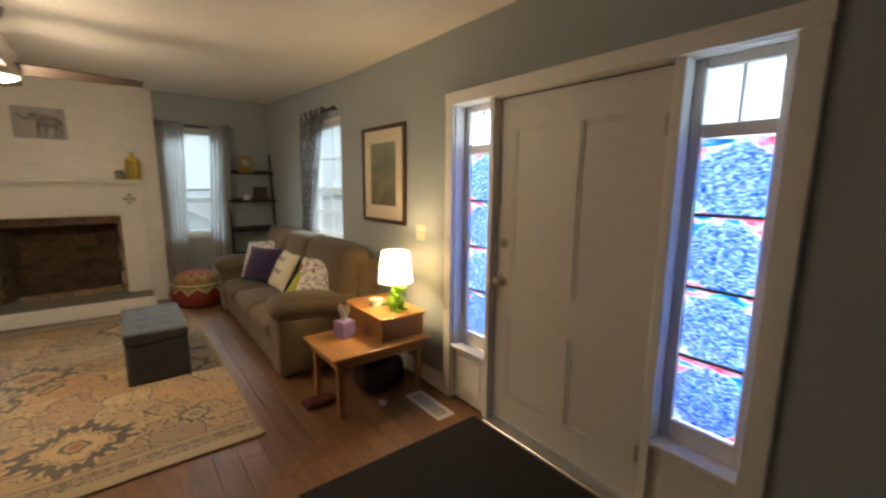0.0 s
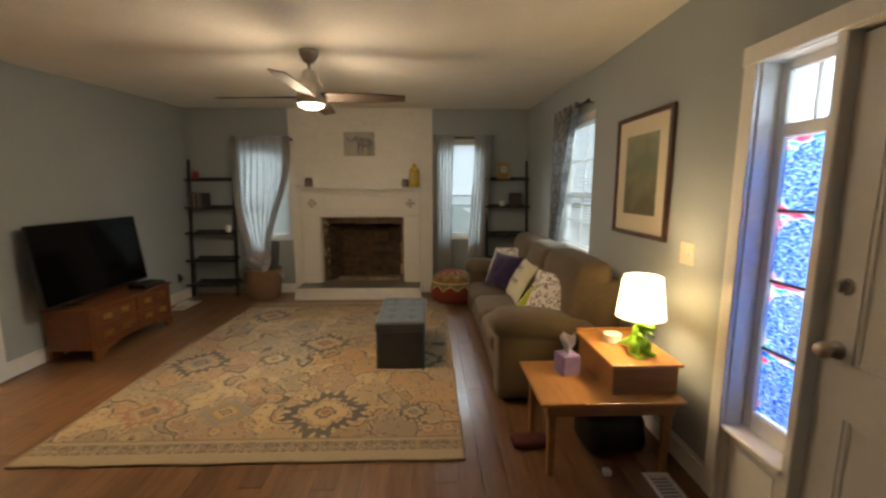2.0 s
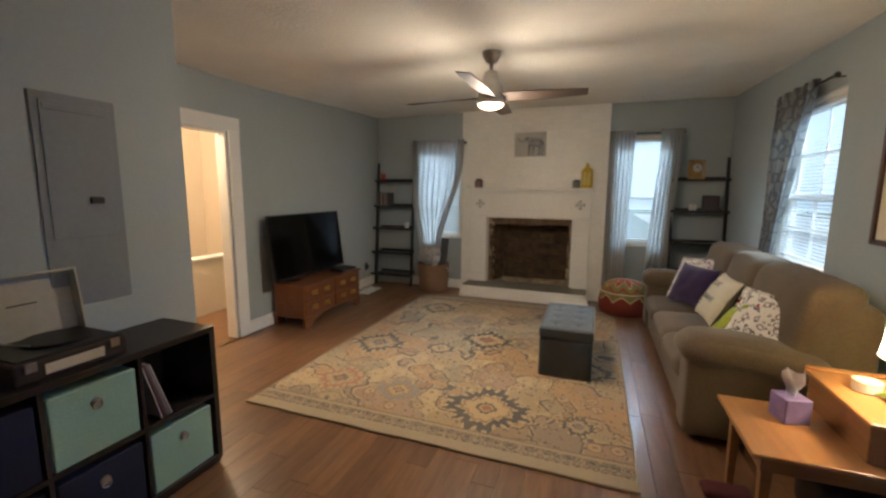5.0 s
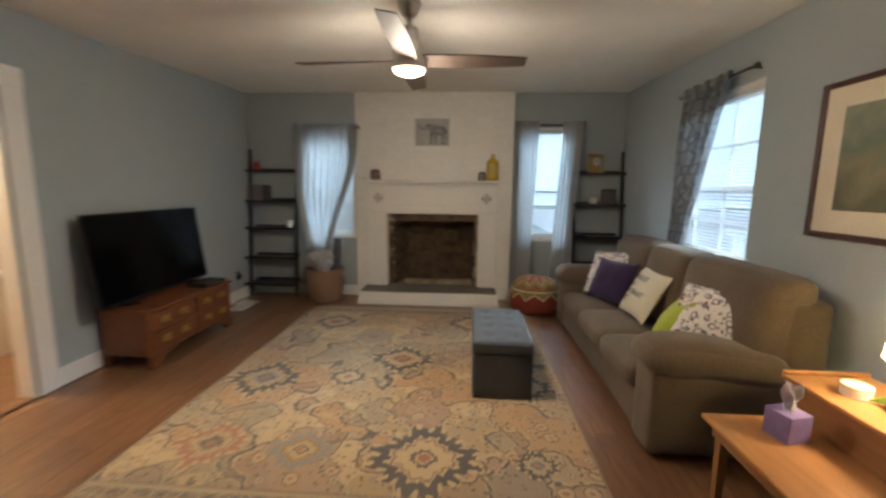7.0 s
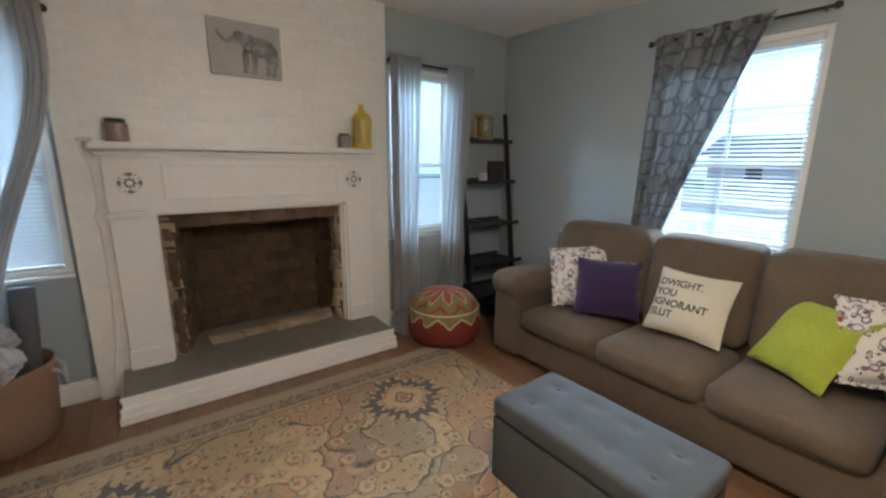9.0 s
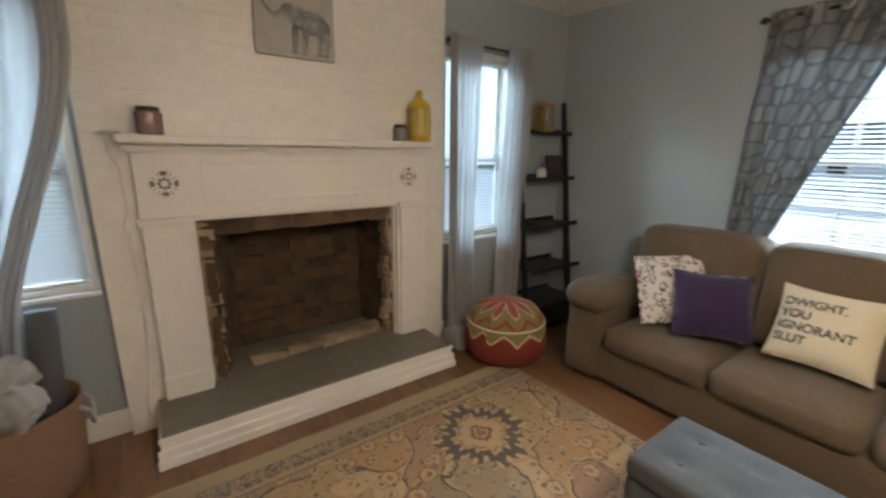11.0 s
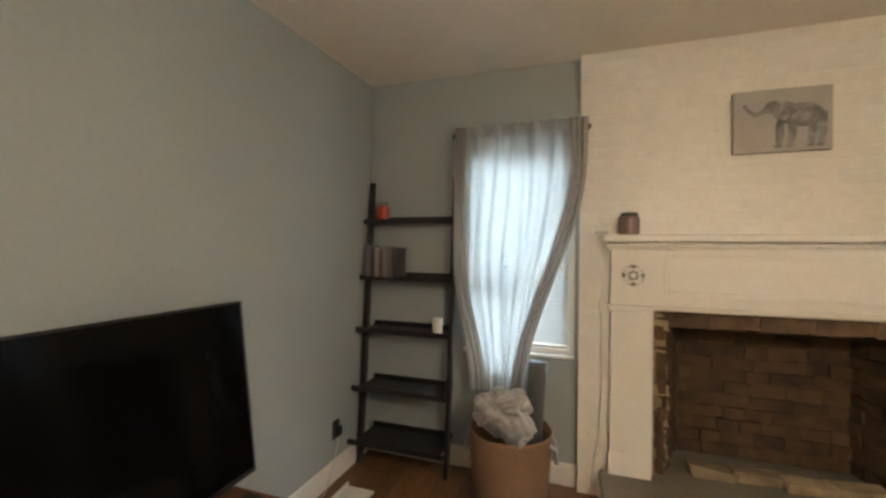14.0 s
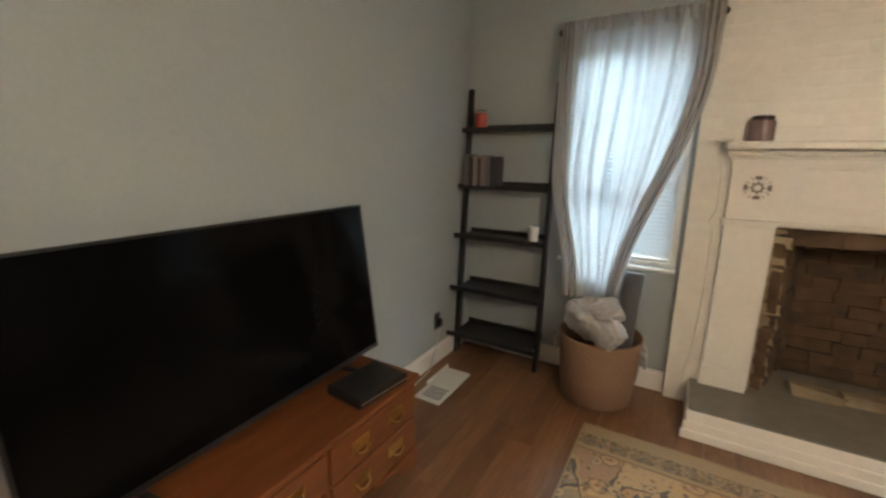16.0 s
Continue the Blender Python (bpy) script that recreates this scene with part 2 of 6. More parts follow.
def pad(bm, lo, hi, r=0.05, bulge=(0, 0, 0), cuts=9, wrinkle=0.0, seed=0.0):
    """A rounded, slightly bulging upholstered block."""
    c = Vector([(a + b) / 2 for a, b in zip(lo, hi)])
    s = Vector([abs(b - a) / 2 for a, b in zip(lo, hi)])
    r = min(r, min(s) * 0.98)
    made = bmesh.ops.create_cube(bm, size=2.0)
    vs = made["verts"]
    es = list({e for v in vs for e in v.link_edges})
    bmesh.ops.subdivide_edges(bm, edges=es, cuts=cuts, use_grid_fill=True)
    for v in bm.verts:
        u = Vector([math.sin(k * math.pi / 2) for k in v.co])
        p = Vector([u[i] * s[i] for i in range(3)])
        core = Vector([max(-s[i] + r, min(s[i] - r, p[i])) for i in range(3)])
        d = p - core
        q = core + (d.normalized() * r if d.length > 1e-6 else d)
        for i in range(3):
            j, k = (i + 1) % 3, (i + 2) % 3
            q[i] += math.copysign(1, u[i]) * abs(u[i]) * bulge[i] * (1 - u[j] ** 2) * (1 - u[k] ** 2)
        if wrinkle:
            q += wrinkle * noise.noise_vector((q + c) * 7 + Vector((seed, 0, 0)))
        v.co = q + c
    return bm


def sweep(bm, pts, r, seg=8):
    """A thin round cord along points."""
    pts = [Vector(p) for p in pts]
    rings = []
    for i, p in enumerate(pts):
        d = (pts[min(i + 1, len(pts) - 1)] - pts[max(i - 1, 0)]).normalized()
        q = d.to_track_quat("Z", "Y")
        rings.append([bm.verts.new(p + q @ Vector((r * math.cos(2 * math.pi * k / seg), r * math.sin(2 * math.pi * k / seg), 0))) for k in range(seg)])
    for a, b in zip(rings, rings[1:]):
        for k in range(seg):
            bm.faces.new((a[k], a[(k + 1) % seg], b[(k + 1) % seg], b[k]))
    bm.faces.new(rings[0][::-1])
    bm.faces.new(rings[-1])
    return bm


def wall_mesh(axis, face, back, lo, hi, top, holes=(), bottom=0.0):
    """A thick wall along an axis from lo to hi, with holes (lo, hi, sill, head) right through it."""
    bm = bmesh.new()
    cuts = sorted({lo, hi, *(h[0] for h in holes), *(h[1] for h in holes)})
    for a, b in zip(cuts, cuts[1:]):
        mid = (a + b) / 2
        spans, z = [], bottom
        for h in sorted((h for h in holes if h[0] < mid < h[1]), key=lambda h: h[2]):
            spans.append((z, h[2]))
            z = h[3]
        spans.append((z, top))
        for z0, z1 in spans:
            if z1 - z0 > 1e-4:
                f0, f1 = sorted((face, back))
                box(bm, (a, f0, z0) if axis == "x" else (f0, a, z0), (b, f1, z1) if axis == "x" else (f1, b, z1))
    return bm


def structure(name, bm, material, label, category="wall"):
    return tagged(part(name, bm, material), label, category, kind="structure")

# ---- the rooms ----
XL, XR, YB, YS, H = -2.91, 1.9, 6.3, -1.7, 2.72      # left wall, right wall, fireplace wall, wall behind, wall tops
PX, PY = -1.82, 2.09                                  # the corner of the hall partition
floor = structure("floor", boxes(((-5.3, YS - 0.15, -0.12), (XR + 0.3, YB + 0.6, -0.012))), SUBFLOOR, "wooden floor of long reddish oak planks", "floor")

# ceiling, sagging a little towards the door
bm = bmesh.new()
prof = [(YS - 0.15, 2.52), (3.4, 2.52), (4.0, 2.53), (5.0, 2.575), (5.8, 2.61), (YB + 0.15, 2.625)]
rows_ = []
for y, z in prof:
    rows_.append([bm.verts.new((x, y, zz)) for x, zz in ((XL - 0.12, z), (XR + 0.15, z), (XR + 0.15, 2.85), (XL - 0.12, 2.85))])
for a, b in zip(rows_, rows_[1:]):
    for k in range(4):
        bm.faces.new((a[k], a[(k + 1) % 4], b[(k + 1) % 4], b[k]))
bm.faces.new(rows_[0]), bm.faces.new(rows_[-1][::-1])
bmesh.ops.recalc_face_normals(bm, faces=bm.faces)
structure("ceiling", bm, CEIL, "off-white textured plaster ceiling of the living room", "ceiling")

LW, RW, SW = (-2.17, -1.495, 0.80, 2.21), (0.57, 1.26, 0.80, 2.21), (3.87, 4.80, 0.90, 2.19)
structure("wall_north", wall_mesh("x", YB, YB + 0.15, XL - 0.12, XR + 0.15, H, [LW, RW, (-1.25, 0.31, 0.0, 1.2)]), PAINT, "blue-grey painted wall on both sides of the fireplace")
structure("wall_east", wall_mesh("y", XR, XR + 0.15, YS - 0.15, YB, H, [SW, (0.33, 2.10, 0.0, 2.06)]), PAINT, "blue-grey painted wall with the front door")
structure("wall_west", wall_mesh("y", XL, XL - 0.12, PY, YB, H, [(2.60, 3.39, 0.0, 2.035)]), PAINT, "blue-grey painted wall behind the television")
structure("wall_partition", boxes(((PX - 0.12, YS, 0), (PX, PY, H)), ((XL, PY - 0.12, 0), (PX - 0.12, PY, H))), PAINT, "grey painted partition wall with an electrical panel")
structure("wall_south", boxes(((PX - 0.12, YS - 0.15, 0), (XR, YS, H))), PAINT, "plain grey wall at the end of the entry")

# room beyond the doorway
BACKROOM = mat("warm_cream_paint", (0.66, 0.56, 0.43), (0.60, 0.50, 0.38), 0.7, grain=40, bump=0.05)
structure("wall_back_room", boxes(((-5.0, 1.4, 0), (-4.9, 4.85, 2.6)), ((-4.9, 4.75, 0), (XL - 0.12, 4.85, 2.6)), ((-4.9, 1.4, 0), (XL - 0.12, 1.5, 2.6))), BACKROOM, "cream wall of the lit room beyond the doorway")
structure("ceiling_back_room", boxes(((-5.0, 1.4, 2.5), (XL - 0.12, 4.85, 2.6))), CEIL, "plain ceiling of the lit back room", "ceiling")

# baseboards
def baseboard(axis, face, inward, lo, hi, name="baseboard"):
    bm = bmesh.new()
    for t, z0, z1 in ((0.016, 0, 0.115), (0.010, 0.115, 0.135)):
        f0, f1 = sorted((face, face + inward * t))
        box(bm, (lo, f0, z0) if axis == "x" else (f0, lo, z0), (hi, f1, z1) if axis == "x" else (f1, hi, z1), 0.003)
    return structure(name, bm, TRIM, "white painted wooden baseboard", "baseboard")


for a in (("y", XL, 1, 3.53, YB), ("y", XR, -1, 2.16, YB), ("y", XR, -1, YS, 0.26), ("x", YB, -1, XL + 0.016, -1.475), ("x", YB, -1, 0.54, XR - 0.016),
          ("y", PX, 1, YS, PY), ("x", PY, 1, XL, PX - 0.001)):
    baseboard(*a)

# doorway casing
bm = boxes(((XL, 3.40, 0), (XL + 0.022, 3.53, 2.035)), ((XL, 2.48, 0), (XL + 0.022, 2.60, 2.035)), ((XL, 2.48, 2.035), (XL + 0.024, 3.535, 2.165)),
           ((XL - 0.12, 3.37, 0), (XL, 3.39, 2.035)), ((XL - 0.12, 2.60, 0), (XL, 2.62, 2.035)), ((XL - 0.12, 2.62, 2.015), (XL, 3.37, 2.035)), bevel=0.004)
structure("trim_doorway", bm, TRIM, "white painted wooden casing round the open doorway", "trim")

# ---- chimney breast and fireplace ----
CX0, CX1, CY = -1.473, 0.53, 6.238
chimney = structure("chimney_breast", wall_mesh("x", CY + 0.004, YB - 0.001, CX0, CX1, H, [(-1.11, 0.17, 0.0, 1.16)]), BRICKPAINT, "white painted brick chimney breast above the fireplace", "chimney")

hearth = thing("hearth", (0, 0, 0), label="low raised hearth with grey top and white skirting", category="hearth")
part("hearth_top", boxes(((-1.345, 5.88, 0.147), (0.345, 6.67, 0.163)), bevel=0.003), SLATE, hearth, "grey painted hearth slab")
part("hearth_skirt", boxes(((-1.355, 5.87, 0.0), (0.355, 6.30, 0.145)), ((-1.36, 5.863, 0.132), (0.36, 5.869, 0.160)), bevel=0.004), TRIM, hearth)
bm = bmesh.new()
for lo, hi in (((-1.375, 5.847, 0.0), (0.375, 5.869, 0.05)), ((-1.368, 5.855, 0.05), (0.368, 5.869, 0.10))):
    box(bm, lo, hi, 0.006, 2)
part("hearth_moulding", bm, TRIM, hearth)

mantel = thing("fireplace_surround", (0, 0, 0), label="white painted wooden fireplace surround with mantel shelf", category="fireplace")
SF = 6.205
def pilaster(x0, x1):
    p = part("pilaster", boxes(((x0, SF, 0.163), (x1, CY, 1.11)), ((x0 - 0.006, SF - 0.008, 0.163), (x1 + 0.006, SF, 0.29)), bevel=0.004), TRIM, mantel)
    part("capital", boxes(((x0 - 0.012, SF - 0.012, 1.105), (x1 + 0.012, CY, 1.125)), ((x0 - 0.02, SF - 0.018, 1.125), (x1 + 0.02, CY, 1.14)), bevel=0.004, seg=2), TRIM, p)
pilaster(-1.30, -1.085)
pilaster(0.145, 0.345)
part("frieze", boxes(((-1.30, SF, 1.141), (0.345, CY, 1.46)), bevel=0.003), TRIM, mantel)
for lo, hi in (((-1.02, SF - 0.006, 1.20), (0.09, SF - 0.0005, 1.225)), ((-1.02, SF - 0.006, 1.405), (0.09, SF - 0.0005, 1.425)), ((-1.02, SF - 0.006, 1.226), (-1.0, SF - 0.0005, 1.404)), ((0.07, SF - 0.006, 1.226), (0.09, SF - 0.0005, 1.404))):
    part("panel_moulding", boxes((lo, hi), bevel=0.003), TRIM, mantel)
part("shelf", boxes(((-1.345, 6.128, 1.498), (0.37, CY, 1.54)), bevel=0.012, seg=3), TRIM, mantel)
part("crown_moulding", boxes(((-1.325, 6.175, 1.472), (0.36, CY, 1.495)), ((-1.312, 6.19, 1.455), (0.352, CY, 1.472)), bevel=0.006, seg=2), TRIM, mantel)
part("inner_moulding", boxes(((-1.085, SF + 0.012, 1.118), (0.145, 6.28, 1.14)), ((0.122, SF + 0.012, 0.163), (0.145, 6.28, 1.118)), ((-1.085, SF + 0.012, 0.163), (-1.076, 6.28, 1.118)),
     ((0.110, SF + 0.04, 0.163), (0.122, 6.30, 1.118)), ((-1.076, SF + 0.04, 0.163), (-1.068, 6.30, 1.118)), ((-1.068, SF + 0.04, 1.108), (0.110, 6.30, 1.118)), bevel=0.003), TRIM, mantel)
# dark disc colour paints shade into the fretwork openings; sidelight muntins share it
CARVESHADE_MUNTIN = mat("carving_shade_and_dark_muntin", (0.22, 0.195, 0.17), rough=0.8)
for cx in (-1.18, 0.21):
    ros = part("rosette", rod(bmesh.new(), (cx, SF - 0.0025, 1.31), (cx, SF + 0.002, 1.31), 0.068, 0.068, 24), CARVESHADE_MUNTIN, mantel, "white fretwork rosette on a dark disc painted as carving shade")
    bm = bmesh.new()
    part("boss", rod(bm, (cx, SF - 0.009, 1.31), (cx, SF, 1.31), 0.014, 0.017, 16), TRIM, ros)
    for rr in (0.036, 0.064):
        part("ring", sweep(bmesh.new(), [(cx + rr * math.cos(2 * math.pi * k / 28), SF - 0.003, 1.31 + rr * math.sin(2 * math.pi * k / 28)) for k in range(29)], 0.005, 6), TRIM, ros)
    for k in range(8):
        a = math.pi / 4 * k + math.pi / 8
        bm = bmesh.new()
        m = Matrix.Translation((cx + 0.047 * math.cos(a), SF - 0.004, 1.31 + 0.047 * math.sin(a))) @ Matrix.Rotation(-a, 4, "Y")
        bmesh.ops.create_cube(bm, size=1, matrix=m @ Matrix.Diagonal((0.046, 0.008, 0.010, 1)))
        part("spoke", bm, TRIM, ros)
    for k in range(4):
        a = math.pi / 2 * k + math.pi / 4
        p0 = (cx + 0.05 * math.cos(a), SF - 0.0072, 1.31 + 0.05 * math.sin(a))
        part("stud", rod(bmesh.new(), p0, (p0[0], SF, p0[2]), 0.011, 0.013, 10), TRIM, ros)

# firebox shell
FB0, FB1 = 6.30, 6.72
firebox = thing("firebox", (0, 0, 0), label="sooty open firebox lined with old brick and stone", category="firebox", kind="structure")
part("shell", boxes(((-1.25, FB1 + 0.01, 0.0), (0.32, FB1 + 0.1, 1.5)), ((-1.25, FB0 + 0.0, 0.0), (-1.14, FB1 + 0.01, 1.5)), ((0.20, FB0 + 0.0, 0.0), (0.32, FB1 + 0.01, 1.5)), ((-1.25, FB0, 1.5), (0.32, FB1 + 0.1, 1.6))), MORTAR, firebox)
part("lintel", boxes(((-1.14, FB0 + 0.045, 1.02), (0.20, FB0 + 0.14, 1.5)), bevel=0.01), SOOT, firebox)

# ---- windows ----
def window(name, axis, face, outward, hole, label, grid=False, turn_slats=18):
    """A sash window in a hole of a wall; u runs along the wall."""
    lo, hi, sill, head = hole
    w = thing(name, (0, 0, 0), label=label, category="window", kind="structure")

    def b(bm, u0, u1, d0, d1, z0, z1, bevel=0.003):
        d0, d1 = face + outward * d0, face + outward * d1
        d0, d1 = min(d0, d1), max(d0, d1)
        box(bm, (u0, d0, z0) if axis == "x" else (d0, u0, z0), (u1, d1, z1) if axis == "x" else (d1, u1, z1), bevel)
    mid = (sill + head) / 2 - 0.09
    bm = bmesh.new()
    b(bm, lo, lo + 0.035, 0.02, 0.14, sill, head), b(bm, hi - 0.035, hi, 0.02, 0.14, sill, head)
    b(bm, lo + 0.035, hi - 0.035, 0.02, 0.14, head - 0.035, head), b(bm, lo + 0.035, hi - 0.035, 0.02, 0.14, sill, sill + 0.03)
    part("window_frame", bm, TRIM, w)
    bm = bmesh.new()
    b(bm, lo - 0.03, hi + 0.0, -0.025, 0.03, sill - 0.022, sill - 0.001)
    part("window_sill", bm, TRIM, w)
    for z0, z1, d in ((sill + 0.03, mid + 0.02, 0.085), (mid - 0.02, head - 0.035, 0.112)):
        bm = bmesh.new()
        b(bm, lo + 0.035, lo + 0.075, d, d + 0.024, z0, z1), b(bm, hi - 0.075, hi - 0.035, d, d + 0.024, z0, z1)
        b(bm, lo + 0.075, hi - 0.075, d, d + 0.024, z0, z0 + 0.04), b(bm, lo + 0.075, hi - 0.075, d, d + 0.024, z1 - 0.04, z1)
        if grid:
            u = (lo + hi) / 2
            b(bm, u - 0.011, u + 0.011, d + 0.002, d + 0.022, z0 + 0.04, z1 - 0.04)
            zm = (z0 + z1) / 2
            b(bm, lo + 0.075, hi - 0.075, d + 0.003, d + 0.021, zm - 0.01, zm + 0.01)
        s = part("sash", bm, TRIM, w)
        bm = bmesh.new()
        b(bm, lo + 0.07, hi - 0.07, d + 0.010, d + 0.014, z0 + 0.035, z1 - 0.035, 0)
        pane = part("pane", bm, PANE, s)
        pane.visible_shadow = False
    blind = thing(name.replace("window", "blind"), (0, 0, 0), label="white horizontal blind with thin slats, lowered", category="blind", group="window blinds")
    bm = bmesh.new()
    b(bm, lo + 0.04, hi - 0.04, 0.03, 0.07, head - 0.07, head - 0.036)
    part("head_rail", bm, WHITEPLASTIC, blind)
    n = int((head - 0.08 - sill - 0.05) / 0.026)
    bm = bmesh.new()
    bmesh.ops.create_cube(bm, size=1, matrix=Matrix.Diagonal((hi - lo - 0.09, 0.026, 0.0012, 1)))
    first = part("slat", bm, BLIND, blind)
    for k in range(n):
        ob = first if k == 0 else first.copy()
        if k:
            scene.collection.objects.link(ob)
        z = head - 0.085 - k * 0.026
        m = pose((lo + hi) / 2, face + outward * 0.05, z, 0, 0, 0) if axis == "x" else pose(face + outward * 0.05, (lo + hi) / 2, z, 0, 0, -90 * outward)
        ob.matrix_basis = m @ pose(0, 0, 0, turn_slats, 0, 0)
    bm = bmesh.new()
    b(bm, lo + 0.045, hi - 0.045, 0.036, 0.062, sill + 0.032, sill + 0.048)
    part("bottom_rail", bm, WHITEPLASTIC, blind)
    return w


window("window_1", "x", YB, 1, LW, "white sash window with closed blind beside the fireplace", turn_slats=62)
window("window_2", "x", YB, 1, RW, "bright white sash window beside the fireplace", turn_slats=16)
window("window_3", "y", XR, 1, SW, "white gridded sash window behind the sofa", True, turn_slats=22)

# ---- front door with sidelights ----
trim = boxes(((XR - 0.022, 2.09, 0), (XR, 2.165, 2.045)), ((XR - 0.022, 0.255, 0), (XR, 0.34, 2.045)), ((XR - 0.026, 0.25, 2.045), (XR, 2.17, 2.125)),
             ((XR + 0.0, 1.725, 0), (XR + 0.14, 1.765, 2.05)), ((XR + 0.0, 0.68, 0), (XR + 0.14, 0.725, 2.05)),
             ((XR + 0.002, 2.085, 0), (XR + 0.15, 2.10, 2.05)), ((XR + 0.002, 0.33, 0), (XR + 0.15, 0.345, 2.05)), ((XR + 0.002, 0.345, 2.042), (XR + 0.14, 2.085, 2.06)), bevel=0.004)
structure("trim_entry", trim, TRIM, "white painted casing round the front door and sidelights", "trim")
tagged(part("threshold", boxes(((1.86, 0.73, -0.01), (2.06, 1.72, 0.018)), bevel=0.006), NICKEL), "metal door threshold", "threshold", kind="structure")

DX = 1.945
door = thing("door_1", (0, 0, 0), label="white painted panelled front door, closed", category="door", kind="structure")
def door_leaf():
    bm = bmesh.new()
    y0, y1, z0, z1 = 0.732, 1.718, 0.03, 2.032
    panels = [(0.85, 1.165, 0.22, 0.72), (1.285, 1.60, 0.22, 0.72), (0.85, 1.165, 0.92, 1.86), (1.285, 1.60, 0.92, 1.86)]
    ys = sorted({y0, y1, *(p[0] for p in panels), *(p[1] for p in panels)})
    zs = sorted({z0, z1, *(p[2] for p in panels), *(p[3] for p in panels)})
    for a, b in zip(ys, ys[1:]):
        for c, d in zip(zs, zs[1:]):
            hole = any(p[0] <= a and b <= p[1] and p[2] <= c and d <= p[3] for p in panels)
            box(bm, (DX + (0.009 if hole else 0), a, c), (DX + 0.044, b, d))
    for p in panels:
        for lo, hi in (((DX + 0.0035, p[0], p[2]), (DX + 0.009, p[0] + 0.02, p[3])), ((DX + 0.0035, p[1] - 0.02, p[2]), (DX + 0.009, p[1], p[3])),
                       ((DX + 0.0035, p[0] + 0.02, p[2]), (DX + 0.009, p[1] - 0.02, p[2] + 0.02)), ((DX + 0.0035, p[0] + 0.02, p[3] - 0.02), (DX + 0.009, p[1] - 0.02, p[3]))):
            box(bm, lo, hi, 0.006)
    return bm
part("leaf", door_leaf(), DOORPAINT, door)
bm = bmesh.new()
rod(bm, (DX - 0.006, 1.655, 0.955), (DX, 1.655, 0.955), 0.033, 0.033, 20)
rod(bm, (DX - 0.04, 1.655, 0.955), (DX - 0.006, 1.655, 0.955), 0.012, 0.012, 12)
knob = part("door_handle", bm, NICKEL, door, "round nickel door knob", True)
bm = bmesh.new()
bmesh.ops.create_uvsphere(bm, u_segments=20, v_segments=12, radius=0.03, matrix=Matrix.Translation((DX - 0.055, 1.655, 0.955)) @ Matrix.Diagonal((0.8, 1, 1, 1)))
part("knob", bm, NICKEL, knob, smooth=True)
bm = bmesh.new()
rod(bm, (DX - 0.014, 1.655, 1.185), (DX, 1.655, 1.185), 0.027, 0.031, 20)
box(bm, (DX - 0.03, 1.649, 1.165), (DX - 0.014, 1.661, 1.205), 0.003)
part("deadbolt", bm, NICKEL, door)
for z in (0.28, 1.80):
    bm = bmesh.new()
    rod(bm, (DX - 0.008, 0.727, z - 0.05), (DX - 0.008, 0.727, z + 0.05), 0.007, 0.007, 10)
    box(bm, (DX - 0.003, 0.727, z - 0.045), (DX, 0.762, z + 0.045), 0.001)
    part("hinge", bm, NICKEL, door)
# black strip added to stand for the shade in the gap above the leaf
part("top_gap_shade", boxes(((DX + 0.01, 0.727, 2.033), (DX + 0.03, 1.723, 2.0415))), BLACKPLASTIC, door)

